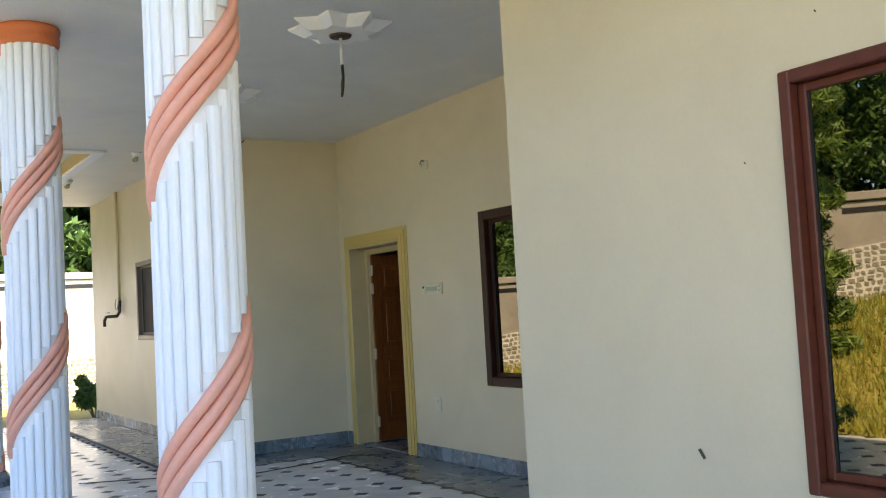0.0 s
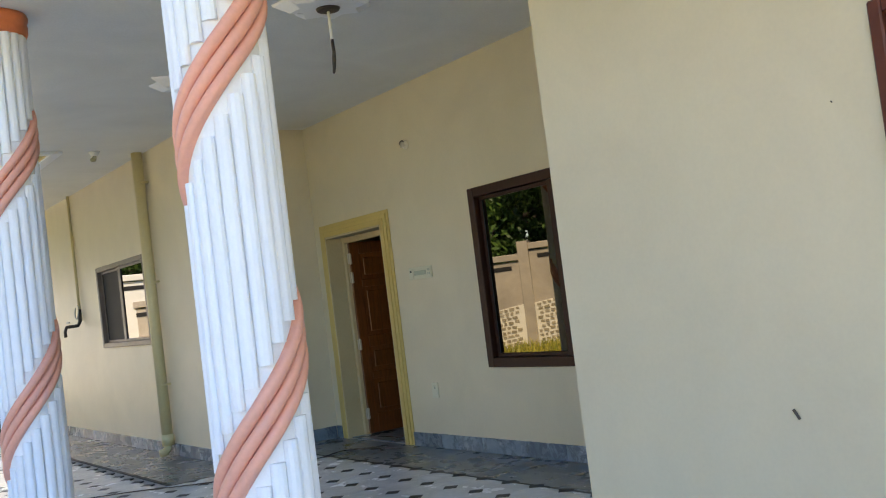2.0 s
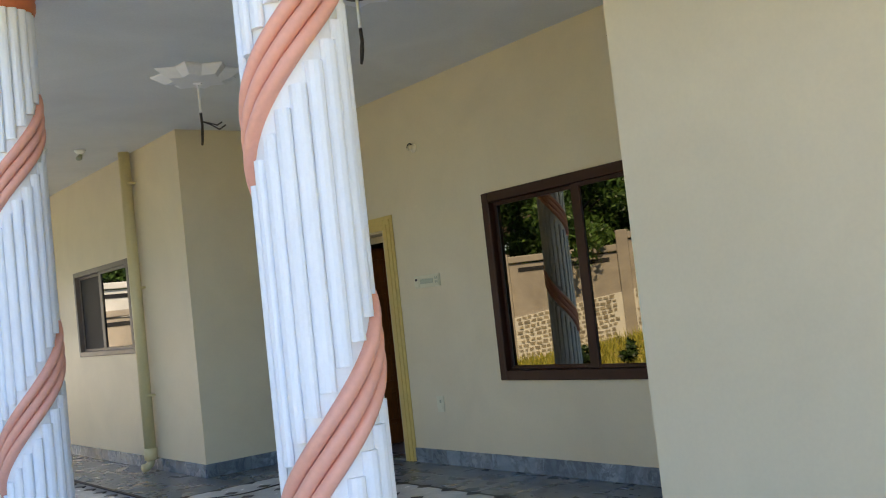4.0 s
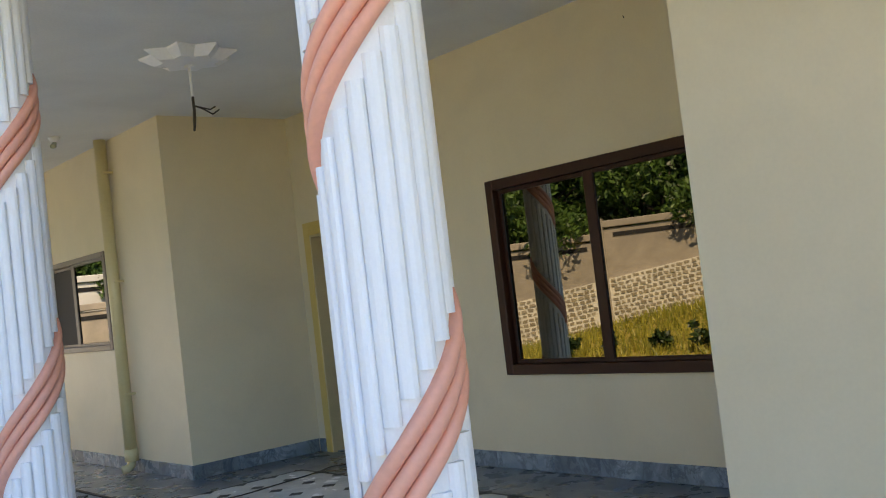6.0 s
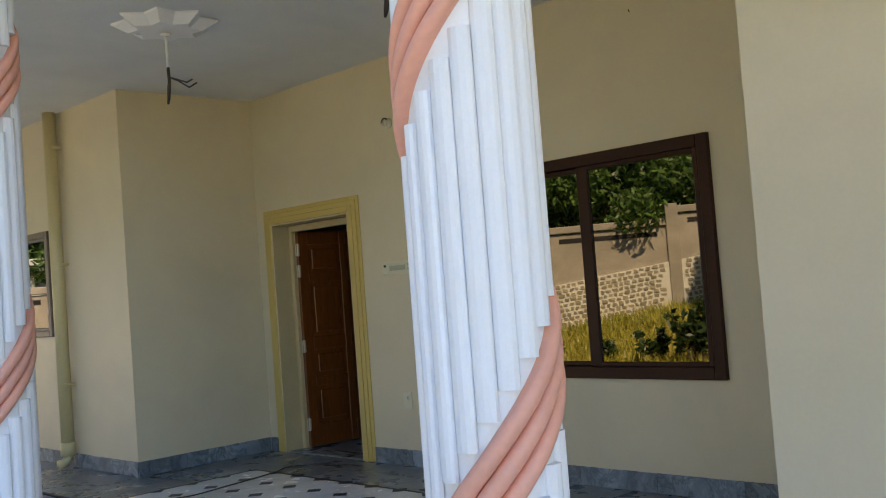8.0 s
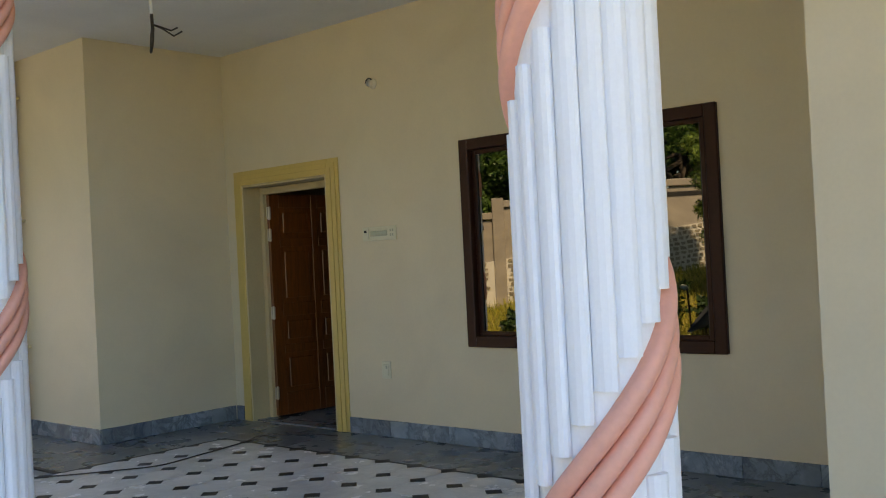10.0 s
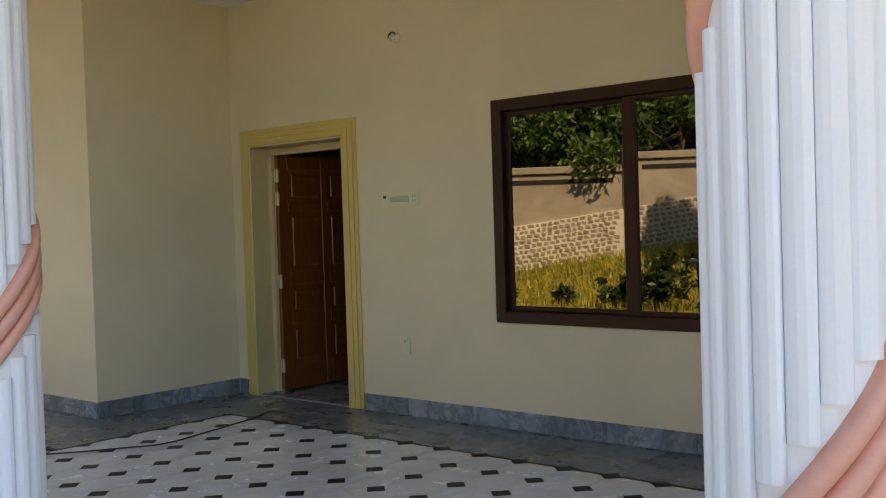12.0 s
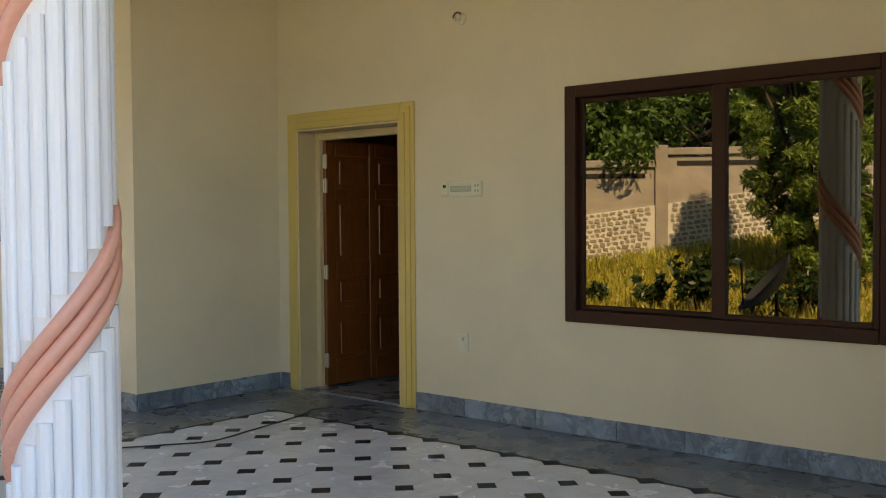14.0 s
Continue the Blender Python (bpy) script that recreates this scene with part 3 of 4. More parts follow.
# ---- windows ----
def window(name, hole, y, frame_mat, glass, label, mull, left_glass=None, w_out=0.080, proud=0.03):
    """Two-leaf sliding aluminium window: outer frame, two sashes, panes."""
    x0, x1, z0, z1 = hole
    th = thing(name, label, "window", ((x0 + x1) / 2, y, z0), kind="structure")
    ox, oz = -(x0 + x1) / 2, -z0

    def fr(nm, xa, xb, za, zb, ya, yb, wd, mat, bev=0.006):
        bm = bmesh.new()
        for a in ((xa, xa + wd, za, zb), (xb - wd, xb, za, zb), (xa + wd, xb - wd, za, za + wd), (xa + wd, xb - wd, zb - wd, zb)):
            box(bm, a[0] + ox, a[1] + ox, ya, yb, a[2] + oz, a[3] + oz, bev)
        return part(nm, bm, mat, th)

    fr("window_frame", x0, x1, z0, z1, -proud, 0.12, w_out, frame_mat)
    b = 0.032
    xi0, xi1, zi0, zi1 = x0 + w_out, x1 - w_out, z0 + w_out, z1 - w_out
    xm = mull
    for k, (a, c, yy, gm) in enumerate(((xi0 + 0.001, xm + 0.045, 0.022, left_glass or glass), (xm - 0.045, xi1 - 0.001, -0.022, glass))):
        s = thing("sash", "", "", (0, 0, 0))
        s.parent = th
        bm = bmesh.new()
        bl, br = (b, 0.09) if k == 0 else (0.09, b)
        for q in ((a, a + bl, zi0, zi1), (c - br, c, zi0, zi1), (a + bl, c - br, zi0, zi0 + b), (a + bl, c - br, zi1 - b, zi1)):
            box(bm, q[0] + ox, q[1] + ox, yy, yy + 0.035, q[2] + oz + 0.001, q[3] + oz - 0.001, 0.004)
        part("sash_frame", bm, frame_mat, s)
        part("gasket", box(box(bmesh.new(), a + bl + ox, a + bl + 0.006 + ox, yy + 0.008, yy + 0.02, zi0 + b + oz, zi1 - b + oz), c - br - 0.006 + ox, c - br + ox, yy + 0.008, yy + 0.02, zi0 + b + oz, zi1 - b + oz), M_SEAL, s)
        part("pane", one_box(a + bl + ox, c - br + ox, yy + 0.014, yy + 0.019, zi0 + b + oz, zi1 - b + oz), gm, s, "reflective tinted glass pane")
    return th


window("window_1", WIN, DOOR_Y, M_FRAME, M_GLASS, "dark brown sliding window with reflective glass", -5.90)
window("window_2", NWIN, NEAR_Y, M_FRAME_RED, M_GLASS, "red-brown sliding window with reflective glass", -1.03, None, 0.046, 0.02)
window("window_3", SWIN, WEST_Y, M_FRAME_GREY, M_GLASS, "small bronze sliding window, half open", -12.26, M_MESH, 0.06)

# ---- door ----
dx0, dx1, _, dz1 = DOOR
door = thing("door_1", "panelled teak door standing open in a cream frame", "door", ((dx0 + dx1) / 2, DOOR_Y, 0), kind="structure")
OX = -(dx0 + dx1) / 2
bm = bmesh.new()
for k, (wd, pr) in enumerate(((0.130, 0.012), (0.095, 0.024), (0.052, 0.034))):
    for a in ((dx0 - wd, dx0, 0.0, dz1 + wd), (dx1, dx1 + wd, 0.0, dz1 + wd), (dx0, dx1, dz1, dz1 + wd)):
        box(bm, a[0] + OX, a[1] + OX, -pr, -0.001 if k == 0 else -pr + 0.011, a[2] + 0.001, a[3], 0.003)
part("architrave", bm, M_TRIM, door, "yellow-cream moulded architrave")
bm = bmesh.new()
for a in ((dx0 + 0.001, dx0 + 0.02, 0, dz1 - 0.001), (dx1 - 0.02, dx1 - 0.001, 0, dz1 - 0.001), (dx0 + 0.02, dx1 - 0.02, dz1 - 0.02, dz1 - 0.001)):
    box(bm, a[0] + OX, a[1] + OX, -0.03, 0.16, a[2] + 0.001, a[3], 0.003)
part("jamb_lining", bm, M_TRIM_IN, door, "cream painted jamb")
bm = bmesh.new()
for a in ((dx0 + 0.001, dx0 + 0.06, 0, dz1 - 0.02), (dx1 - 0.06, dx1 - 0.001, 0, dz1 - 0.02), (dx0 + 0.06, dx1 - 0.06, dz1 - 0.08, dz1 - 0.02)):
    box(bm, a[0] + OX, a[1] + OX, 0.162, 0.225, a[2] + 0.001, a[3], 0.003)
part("frame", bm, M_TRIM_IN, door, "cream painted door frame")
part("threshold", one_box(dx0 + 0.02 + OX, dx1 - 0.02 + OX, 0.01, 0.2, -0.008, 0.012, 0.003), M_GREY, door, "grey marble threshold")

LW, LH, LT = 0.995, 2.02, 0.042
leaf = thing("leaf", "", "", (dx0 + 0.075 + OX, 0.20, 0.02))
leaf["label"] = "varnished teak leaf with raised panels"
leaf.parent = door
leaf.rotation_euler[2] = radians(84)
bm = bmesh.new()
cols = [(0.0, 0.105), (0.465, 0.53), (0.89, LW)]
rows_ = [(0.0, 0.20), (0.56, 0.64), (0.90, 1.02), (1.54, 1.62), (LH - 0.12, LH)]
for a, b in cols:
    box(bm, a, b, -LT / 2, LT / 2, 0, LH, 0.003)
for (a, b), (c, d) in zip(cols, cols[1:]):
    for lo, hi in rows_:
        box(bm, b, c, -LT / 2 + 0.001, LT / 2 - 0.001, lo, hi, 0.003)
part("stiles_and_rails", bm, M_WOOD, leaf)
for (a, b), (c, d) in zip(cols, cols[1:]):
    for (l0, h0), (l1, h1) in zip(rows_, rows_[1:]):
        bm = one_box(b - 0.004, c + 0.004, -0.009, 0.009, h0 - 0.004, l1 + 0.004)
        box(bm, b + 0.045, c - 0.045, -0.017, 0.017, h0 + 0.045, l1 - 0.045, 0.007)
        part("raised_panel", bm, M_WOOD, leaf)
bm = lathe(bmesh.new(), [(0.025, 0), (0.025, 0.01), (0.012, 0.015), (0.012, 0.05), (0.028, 0.06), (0.028, 0.085), (0.015, 0.095)], 14)
bmesh.ops.rotate(bm, verts=bm.verts, cent=(0, 0, 0), matrix=Matrix.Rotation(radians(90), 3, "X"))
bmesh.ops.translate(bm, verts=bm.verts, vec=(LW - 0.06, -LT / 2, 1.0))
part("knob", bm, M_BRASS, leaf, "steel door knob")
for z in (0.21, 0.94, 1.65, 1.85):
    bm = one_box(-0.03, 0.012, -LT / 2 - 0.012, -LT / 2 + 0.002, z - 0.055, z + 0.055, 0.003)
    sweep(bm, [(-0.008, -LT / 2 - 0.012, z - 0.06), (-0.008, -LT / 2 - 0.012, z + 0.06)], 0.009, 8)
    part("hinge", bm, M_BRASS, leaf, "pale steel hinge")

# ---- fittings on the walls ----
sw = thing("switch_board", "long ivory switch plate on the cream wall", "switch", (-7.815, DOOR_Y, 1.603))
part("plate", one_box(-0.185, 0.185, -0.012, -0.001, -0.055, 0.055, 0.004, 2), M_PLASTIC, sw)
modules = [part("module", one_box(x - 0.034, x + 0.034, -0.019, -0.012, -0.046, 0.046, 0.003), M_PLASTIC, sw) for x in (-0.145, 0.145)]
for x, z in ((-0.152, 0.02), (-0.138, 0.02), (0.134, 0.02), (0.158, 0.02), (0.134, -0.015), (0.158, -0.015)):
    part("socket_hole", one_box(x - 0.007, x + 0.007, -0.0205, -0.0189, z - 0.010, z + 0.010), M_PLASTIC_GREY if x > 0 else M_SEAL, modules[x > 0])
part("rocker_strip", one_box(-0.095, 0.095, -0.018, -0.012, -0.02, 0.02, 0.003), M_PLASTIC_GREY, sw)
part("rocker_strip", one_box(-0.095, 0.095, -0.016, -0.012, 0.026, 0.04, 0.002), M_PLASTIC, sw)

so = thing("power_socket", "single ivory power socket low on the wall", "socket", (-7.81, DOOR_Y, 0.527))
part("plate", one_box(-0.048, 0.048, -0.012, -0.001, -0.068, 0.068, 0.004, 2), M_PLASTIC, so)
face = part("face", one_box(-0.030, 0.030, -0.017, -0.012, -0.046, 0.046, 0.003), M_PLASTIC, so)
part("rocker", one_box(0.002, 0.020, -0.021, -0.017, 0.010, 0.035, 0.002), M_PLASTIC_GREY, face)

wl = thing("wall_lamp_holder", "white wall lamp holder with a bare hook", "lamp holder", (-7.81, DOOR_Y, 2.785))
bm = lathe(bmesh.new(), [(0.042, 0.0), (0.042, 0.010), (0.035, 0.016), (0.023, 0.02), (0.023, 0.045), (0.028, 0.05)], 20)
bmesh.ops.rotate(bm, verts=bm.verts, cent=(0, 0, 0), matrix=Matrix.Rotation(radians(90), 3, "X"))
part("holder", bm, M_HOLDER, wl, smooth=True)
part("wire", sweep(bmesh.new(), [(-0.038 * math.sin(a), -0.045, 0.038 * math.cos(a)) for a in [radians(d) for d in range(-50, 95, 15)]], 0.006, 6), M_WIRE, wl, smooth=True)

# nail marks on the near wall
for x, z, h in ((-2.53, 0.83, 0.036), (-2.233, 1.865, 0.006), (-1.902, 2.31, 0.006)):
    nail = thing("nail", "dark nail stub in the cream wall", "nail", (x, NEAR_Y, z))
    part("shank", sweep(bmesh.new(), [(0.24 * h, -0.001, -h / 2), (-0.12 * h, -0.004 - h * 0.25, h / 2)], 0.0055 if h > 0.02 else 0.0022, 6), M_IRON, nail)
nail = thing("nail", "dark nail stub in the cream wall", "nail", (-5.43, DOOR_Y, 3.105))
part("shank", sweep(bmesh.new(), [(0.002, -0.001, -0.009), (0, -0.008, 0.009)], 0.004, 6), M_IRON, nail)

# drain pipe
PIPE_X, PIPE_R = -10.97, 0.060
dp = thing("drain_pipe", "cream painted plastic drain pipe on the wall", "pipe", (PIPE_X, WEST_Y - PIPE_R - 0.02, 0))
pipe = part("pipe", sweep(bmesh.new(), [(0, 0, 0.13), (0, 0, CEIL - 0.001)], PIPE_R, 20), M_PIPE, dp, smooth=True)
part("collar", sweep(bmesh.new(), [(0, 0, 0.12), (0, 0, 0.24)], PIPE_R + 0.008, 20), M_PIPE, pipe, smooth=True)
part("shoe", sweep(bmesh.new(), [(0, 0.0, 0.13), (0, -0.012, 0.08), (0, -0.05, 0.05), (0, -0.1, 0.045)], PIPE_R - 0.018, 16), M_PIPE, dp, smooth=True)
for z in (0.78, 1.9, 3.0):
    part("clip", one_box(-PIPE_R - 0.004, PIPE_R + 0.014, -0.02, PIPE_R + 0.019, z - 0.012, z + 0.012, 0.003), M_PIPE, pipe)

# water tap and its riser
TAP_X = -14.15
tp = thing("water_tap", "iron garden tap on a thin riser pipe", "tap", (TAP_X, WEST_Y, 0))
part("riser", sweep(bmesh.new(), [(0, -0.03, 1.62), (0, -0.03, CEIL - 0.002)], 0.02, 10), M_PIPE, tp, "cream painted riser", smooth=True)
part("elbow", sweep(bmesh.new(), [(0, -0.03, 1.78), (0.0, -0.035, 1.62), (0, -0.07, 1.56), (0, -0.2, 1.555)], 0.024, 8), M_IRON, tp, smooth=True)
bm = sweep(bmesh.new(), [(0, -0.17, 1.56), (0, -0.22, 1.555), (0, -0.245, 1.5), (0, -0.245, 1.42)], 0.022, 8)
spout = part("spout", bm, M_IRON, tp, smooth=True)
part("handle", one_box(-0.06, 0.06, -0.205, -0.185, 1.60, 1.625, 0.005), M_STEEL, spout)
part("hose_loop", sweep(bmesh.new(), [(0.09 * math.sin(a), -0.05 - 0.03 * math.sin(a / 2), 1.74 + 0.09 * math.cos(a)) for a in [radians(d) for d in range(0, 330, 24)]], 0.008, 6), M_STEEL, tp, smooth=True)

# ---- ceiling roses with bare pendant wires ----
def star(bm, R, r, z, n=8, rot=0.0):
    return [bm.verts.new(((R if k % 2 == 0 else r) * math.cos(math.pi * k / n + rot), (R if k % 2 == 0 else r) * math.sin(math.pi * k / n + rot), z)) for k in range(2 * n)]


def ceiling_rose(at, rot, wires, label):
    th = thing("ceiling_rose", label, "ceiling rose", (at[0], at[1], CEIL), "ceiling roses")
    bm = bmesh.new()
    a = star(bm, 0.355, 0.26, -0.002, 8, rot)
    b = star(bm, 0.347, 0.252, -0.015, 8, rot)
    c = star(bm, 0.245, 0.18, -0.07, 8, rot)
    for u, v in ((a, b), (b, c)):
        for k in range(16):
            bm.faces.new((u[k], v[k], v[(k + 1) % 16], u[(k + 1) % 16]))
    bm.faces.new(c[::-1])
    bmesh.ops.recalc_face_normals(bm, faces=bm.faces)
    part("plaster_star", bm, M_BULB, th, "white plaster star")
    # without loose wires the cup is dark, standing for the shaded centre hole
    part("cup", lathe(bmesh.new(), [(0.05, -0.09), (0.07, -0.085), (0.078, -0.072)] if not wires else [(0.02, -0.10), (0.03, -0.095), (0.035, -0.087)], 18), M_IRON if not wires else M_BULB, th, "hub cup, dark where it stands for a hole", smooth=True)
    k = 1.16 if wires else 1.0
    rod = part("rod", sweep(bmesh.new(), [(0, 0, -0.09), (0.004, 0, -0.28 * k)], 0.010, 8), M_BULB, th, "white conduit rod", smooth=True)
    bm = sweep(bmesh.new(), [(0.004, 0, -0.27 * k), (0.008, 0, -0.32 * k), (0.012, 0.0, -0.36 * k)], 0.011, 6)
    loop = [(0.012, 0, -0.34), (-0.006, 0.0, -0.385), (-0.024, 0.006, -0.44), (-0.020, 0.0, -0.475), (0.0, -0.004, -0.45), (0.008, 0.0, -0.40), (0.012, 0, -0.35)]
    sweep(bm, [(x, y, z * k) for x, y, z in loop], 0.009, 6)
    part("cable", bm, M_WIRE, rod, "dark twisted cable loop", smooth=True)
    if wires:
        bm = sweep(bmesh.new(), [(0.012, 0, -0.38), (0.05, 0.05, -0.41), (0.09, 0.10, -0.455), (0.14, 0.13, -0.43)], 0.006, 6)
        sweep(bm, [(0.012, 0, -0.38), (0.05, 0.04, -0.40), (0.08, 0.09, -0.42), (0.12, 0.11, -0.405)], 0.006, 6)
        part("loose_wire", bm, M_WIRE, rod, "loose bare wires", smooth=True)
    return th


ceiling_rose((-5.67, 3.11), radians(8), False, "white star-shaped plaster ceiling rose with hanging wire")
ceiling_rose((-7.77, 3.01), radians(8), True, "white star-shaped plaster ceiling rose with loose wires")
for x, y in ((-10.85, 3.08), (-13.1, 2.78)):
    lh = thing("lamp_holder", "small white lamp holder under the ceiling", "lamp holder", (x, y, CEIL), "ceiling lamp holders")
    part("cap", lathe(bmesh.new(), [(0.03, -0.05), (0.045, -0.03), (0.06, -0.001)], 16), M_BULB, lh, smooth=True)
    part("socket", sweep(bmesh.new(), [(0, 0, -0.045), (0.03, -0.02, -0.09), (0.07, -0.05, -0.10)], [0.02, 0.026, 0.022], 10), M_PLASTIC_GREY, lh, smooth=True)

# ---- satellite dish at the edge of the verandah ----
sd = thing("satellite_dish", "grey satellite dish tilted on its stand", "satellite dish", (-8.45, -1.95, 0.0))
bm = bmesh.new()
prof = [(0.46 * k / 8, 0.17 * (k / 8) ** 2) for k in range(9)]
lathe(bm, [(max(0.003, r), z) for r, z in prof] + [(0.465, 0.175), (0.46, 0.16)] + [(max(0.003, r), z - 0.012) for r, z in prof[::-1][1:]], 28)
M4 = Matrix.Translation((0.1, -0.05, 0.42)) @ Matrix.Rotation(radians(153), 4, "Z") @ Matrix.Rotation(radians(48), 4, "Y")
bmesh.ops.transform(bm, matrix=M4, verts=bm.verts)
part("reflector", bm, M_DISH, sd, "grey curved reflector", smooth=True)
tip = M4 @ Vector((0.0, 0.0, 0.55))
arm = part("feed_arm", sweep(bmesh.new(), [M4 @ Vector((0.40, 0, 0.15)), tip], 0.014, 6), M_IRON, sd)
part("receiver", sweep(bmesh.new(), [tip, tip + Vector((-0.09, -0.03, 0.03))], 0.035, 10), M_PLASTIC_GREY, arm)
part("mast", sweep(bmesh.new(), [(0.13, -0.06, 0.0), (0.13, -0.06, 0.40)], 0.025, 10), M_IRON, sd)
for a in (0, 120, 240):
    part("foot", sweep(bmesh.new(), [(0.13, -0.06, 0.2), (0.13 + 0.3 * math.cos(radians(a)), -0.06 + 0.3 * math.sin(radians(a)), 0.012)], 0.012, 6), M_IRON, sd)

# black cable lying across the floor
cb = [(-8.20, 4.80), (-8.55, 4.74), (-8.80, 4.52), (-8.72, 4.30), (-8.66, 4.05), (-8.60, 3.74), (-8.55, 3.40), (-8.70, 3.14), (-8.85, 2.92), (-9.1, 2.6), (-9.4, 2.0)]
pts = []
for i in range(len(cb) - 1):
    p0, p1, p2, p3 = (Vector(cb[min(max(k, 0), len(cb) - 1)]) for k in (i - 1, i, i + 1, i + 2))
    for q in range(6):
        t = q / 6
        v = 0.5 * (2 * p1 + (p2 - p0) * t + (2 * p0 - 5 * p1 + 4 * p2 - p3) * t * t + (3 * p1 - p0 - 3 * p2 + p3) * t ** 3)
        pts.append((v.x, v.y, 0.009))
tagged(part("cable", sweep(bmesh.new(), pts, 0.0055, 6), M_WIRE, smooth=True), "black electric cable lying across the marble floor", "cable")

# ---- skirting slabs ----
def skirting(name, p0, p1, out, cuts=()):
    """Marble skirting slabs from p0 to p1; out: the way they stand proud."""
    th = thing(name, "blue-grey marble skirting along the wall", "skirting", (p0[0], p0[1], 0), kind="structure")
    d = Vector(p1) - Vector(p0)
    L = d.length
    d.normalize()
    o = Vector(out)
    s, k = 0.0, 0
    while s < L - 0.02:
        e = min(L, s + (0.61 if k % 3 else 0.46))
        a, b = s + 0.0012, e - 0.0012
        q0, q1 = d * a + o * 0.001, d * b + o * 0.018
        part("slab", one_box(min(q0.x, q1.x), max(q0.x, q1.x), min(q0.y, q1.y), max(q0.y, q1.y), 0.002, 0.128, 0.002), M_SKIRT, th)
        s, k = e, k + 1
    return th


skirting("baseboard_door_west", (CORNER_X + 0.02, DOOR_Y), (DOOR[0] - 0.132, DOOR_Y), (0, -1))
skirting("baseboard_door_east", (DOOR[1] + 0.132, DOOR_Y), (NEAR_X - 0.02, DOOR_Y), (0, -1))
skirting("baseboard_return", (CORNER_X, WEST_Y), (CORNER_X, DOOR_Y - 0.02), (1, 0))
skirting("baseboard_west", (CORNER_X + 0.018, WEST_Y), (WEST_END, WEST_Y), (0, -1))
skirting("baseboard_near", (NEAR_X - 0.018, NEAR_Y), (EAST_END, NEAR_Y), (0, -1))
skirting("baseboard_east", (NEAR_X, NEAR_Y), (NEAR_X, DOOR_Y - 0.02), (-1, 0))

# ---- floor slabs and tiles ----
def slab(x0, x1, y0, y1, mat=M_GREY):
    part("border_slab", one_box(x0 + 0.001, x1 - 0.001, y0 + 0.001, y1 - 0.001, -0.012, 0.0, 0.0008), mat, floor)


yb = (BORDER_Y + 0.018, (BORDER_Y + DOOR_Y) / 2, DOOR_Y)
for r in range(2):
    x = BORDER_X - 0.018
    k = r
    while x < NEAR_X - 0.01:
        e = min(NEAR_X, x + (0.92 if k % 2 else 0.76))
        slab(x, e, yb[r], yb[r + 1])
        x, k = e, k + 1
xb = (CORNER_X, (CORNER_X + BORDER_X) / 2, BORDER_X - 0.018)
for r in range(2):
    y = BORDER_W
    k = r
    while y < DOOR_Y - 0.01:
        e = min(DOOR_Y, y + (0.9 if k % 2 else 0.7))
        slab(xb[r], xb[r + 1], y, e)
        y, k = e, k + 1
for r in range(2):
    y0, y1 = BORDER_W + r * 0.36, BORDER_W + (r + 1) * 0.36
    x = CORNER_X
    k = r
    while x > WEST_END + 0.01:
        e = max(WEST_END, x - (0.9 if k % 2 else 0.75))
        slab(e, x, y0, y1)
        x, k = e, k + 1
for k in range(3):
    slab(DOOR[0] + 0.4 * k, min(DOOR[1], DOOR[0] + 0.4 * k + 0.4), DOOR_Y + 0.205, DOOR_Y + 2.6)
# thin black inlay between border and field
for a in ((BORDER_X - 0.018, NEAR_X, BORDER_Y - 0.012, BORDER_Y + 0.018), (BORDER_X - 0.018, BORDER_X + 0.012, BORDER_W, BORDER_Y - 0.012), (WEST_END, BORDER_X - 0.018, BORDER_W - 0.03, BORDER_W)):
    part("inlay_strip", one_box(*a, -0.012, 0.0005), M_DOT, floor, "black marble inlay strip")

CH = 0.068


def prism(poly, z0=-0.012, z1=0.0):
    bm = bmesh.new()
    a = [bm.verts.new((x, y, z0)) for x, y in poly]
    b = [bm.verts.new((x, y, z1)) for x, y in poly]
    bm.faces.new(b)
    n = len(poly)
    for k in range(n):
        bm.faces.new((a[k], a[(k + 1) % n], b[(k + 1) % n], b[k]))
    return bm


h = TILE / 2 - 0.0008
c = CH
OCT = [(-h, -h + c), (-h + c, -h), (h - c, -h), (h, -h + c), (h, h - c), (h - c, h), (-h + c, h), (-h, h - c)]
DIA = [(-c + 0.002, 0), (0, -c + 0.002), (c - 0.002, 0), (0, c - 0.002)]
oct_me = mesh_of("tile", prism(OCT), M_TILE)
dia_me = mesh_of("inset", prism(DIA, -0.012, 0.0004), M_DOT)


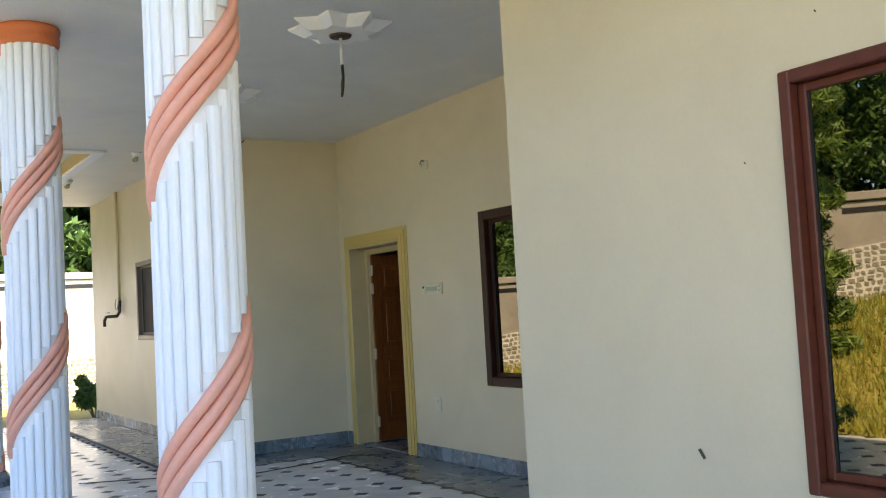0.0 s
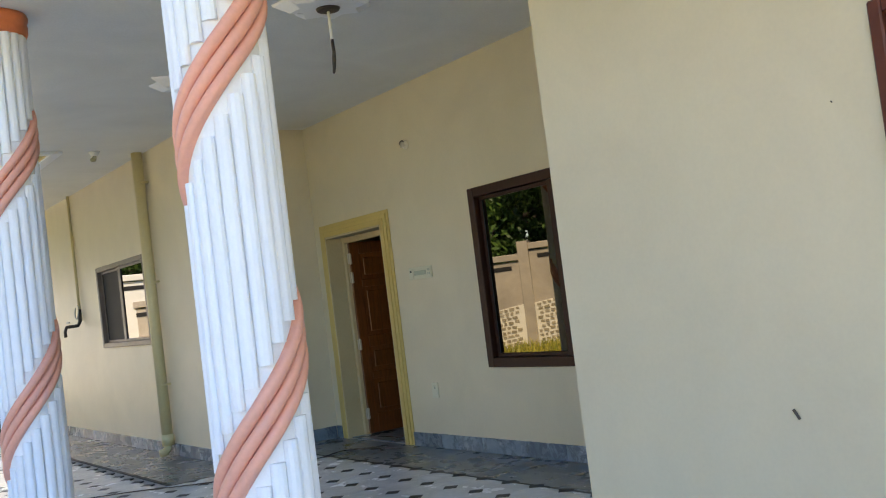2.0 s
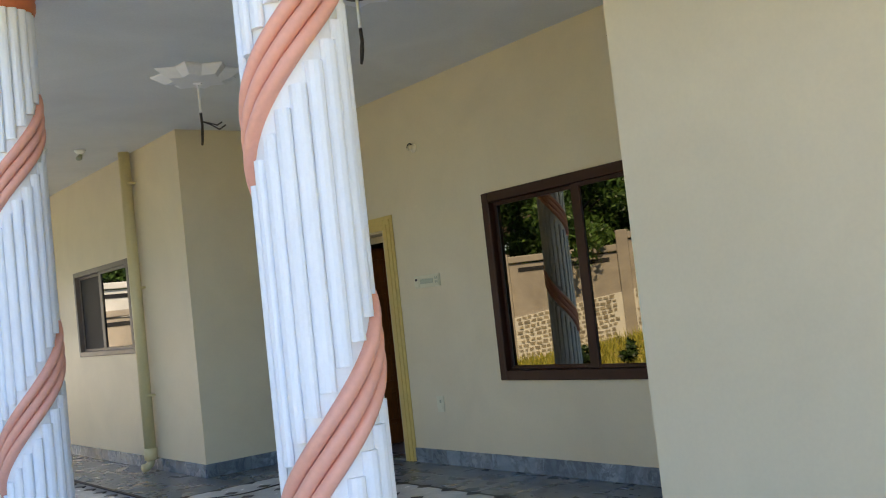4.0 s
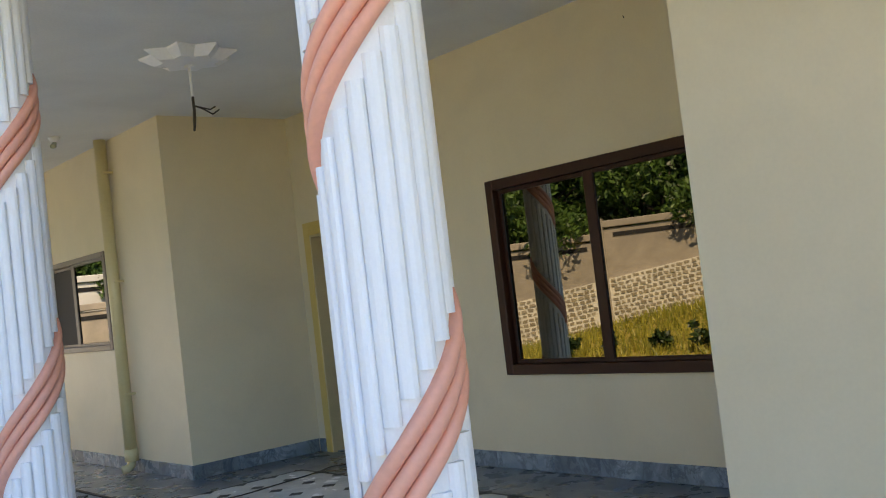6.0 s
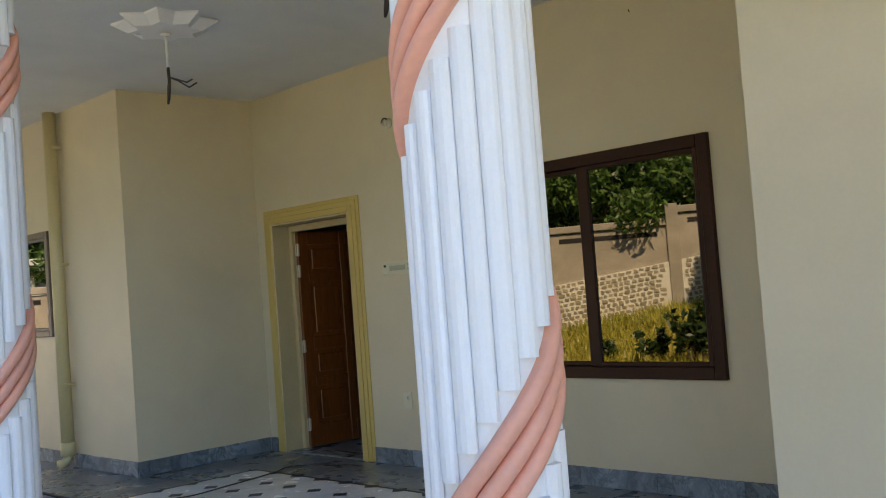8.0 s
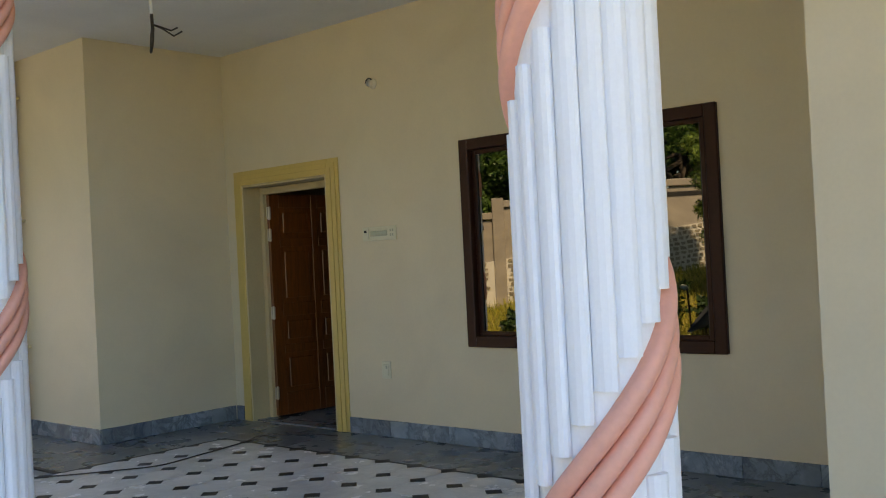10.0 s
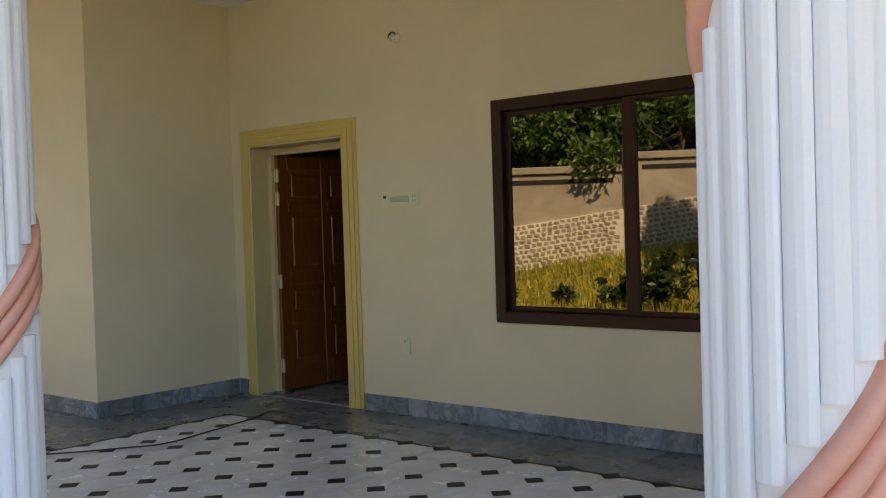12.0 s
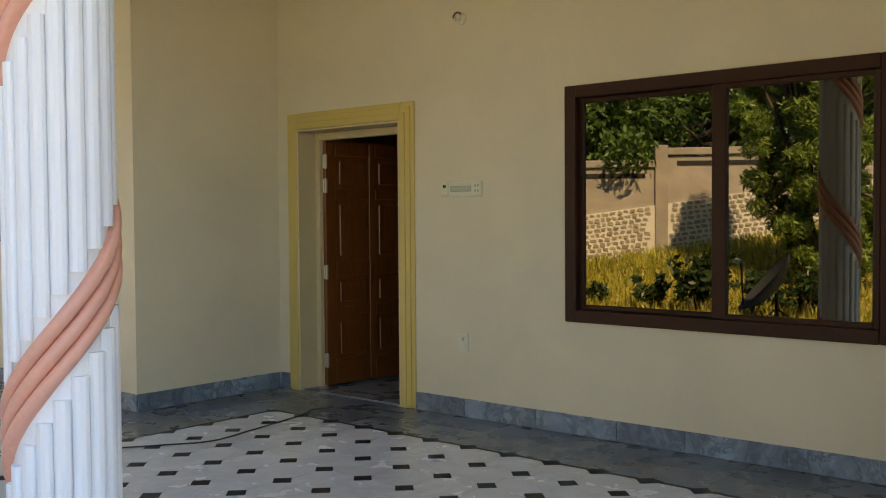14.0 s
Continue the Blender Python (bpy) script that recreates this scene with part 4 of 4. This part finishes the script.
def in_field(x, y, m):
    if y > LAWN_Y + m and WEST_END + m < x < EAST_END - m:
        if x < BORDER_X - m + 0.02 and y > BORDER_W - 0.03 - m:
            return False
        if x > NEAR_X + m and y > NEAR_Y - m - 0.02:
            return False
        if abs(x - NEAR_X) <= m and y > NEAR_Y - m - 0.02:
            return False
        return y < BORDER_Y - m + 0.02
    return False


half_a = mesh_of("half_inset", prism([(-c + 0.002, 0), (0, -c + 0.002), (c - 0.002, 0)], -0.012, 0.0004), M_DOT)
half_b = mesh_of("half_inset", prism([(0, -c + 0.002), (c - 0.002, 0), (0, c - 0.002)], -0.012, 0.0004), M_DOT)
for i in range(-2, 16):
    if DOT_X + TILE * i < NEAR_X - 0.1:
        ob = new("half_inset", half_a)
        ob.location = (DOT_X + TILE * i, BORDER_Y - 0.0125, 0)
        ob.parent = floor
for j in range(0, 5):
    ob = new("half_inset", half_b)
    ob.location = (BORDER_X + 0.0125, DOT_Y - TILE * j, 0)
    ob.parent = floor

rest_o, rest_d = bmesh.new(), bmesh.new()
for i in range(-30, 44):
    for j in range(-2, 26):
        for me, poly, bmr, dx, m, nm in ((oct_me, OCT, rest_o, 0.5, h, "tile"), (dia_me, DIA, rest_d, 0.0, 0.0, "inset")):
            x, y = DOT_X + TILE * (i + dx), DOT_Y - TILE * (j + dx)
            if not in_field(x, y, m):
                continue
            if math.hypot(x - PILLAR_A[0], y - PILLAR_A[1]) < 0.02 or math.hypot(x - PILLAR_B[0], y - PILLAR_B[1]) < 0.02:
                continue
            if -9.06 < x < -4.5 and 1.6 < y < 4.4:
                ob = new(nm, me)
                ob.location = (x, y, 0)
                ob.parent = floor
            else:
                zt = 0.0 if nm == "tile" else 0.0004
                top = [bmr.verts.new((x + px, y + py, zt)) for px, py in poly]
                low = [bmr.verts.new((x + px, y + py, -0.012)) for px, py in poly]
                bmr.faces.new(top)
                for k in range(len(poly)):
                    bmr.faces.new((low[k], low[(k + 1) % len(poly)], top[(k + 1) % len(poly)], top[k]))
tagged(part("tile_field", rest_o, M_TILE, floor, "white marble tiles"), kind="stuff")
tagged(part("inset_field", rest_d, M_DOT, floor, "black marble insets"), kind="stuff")
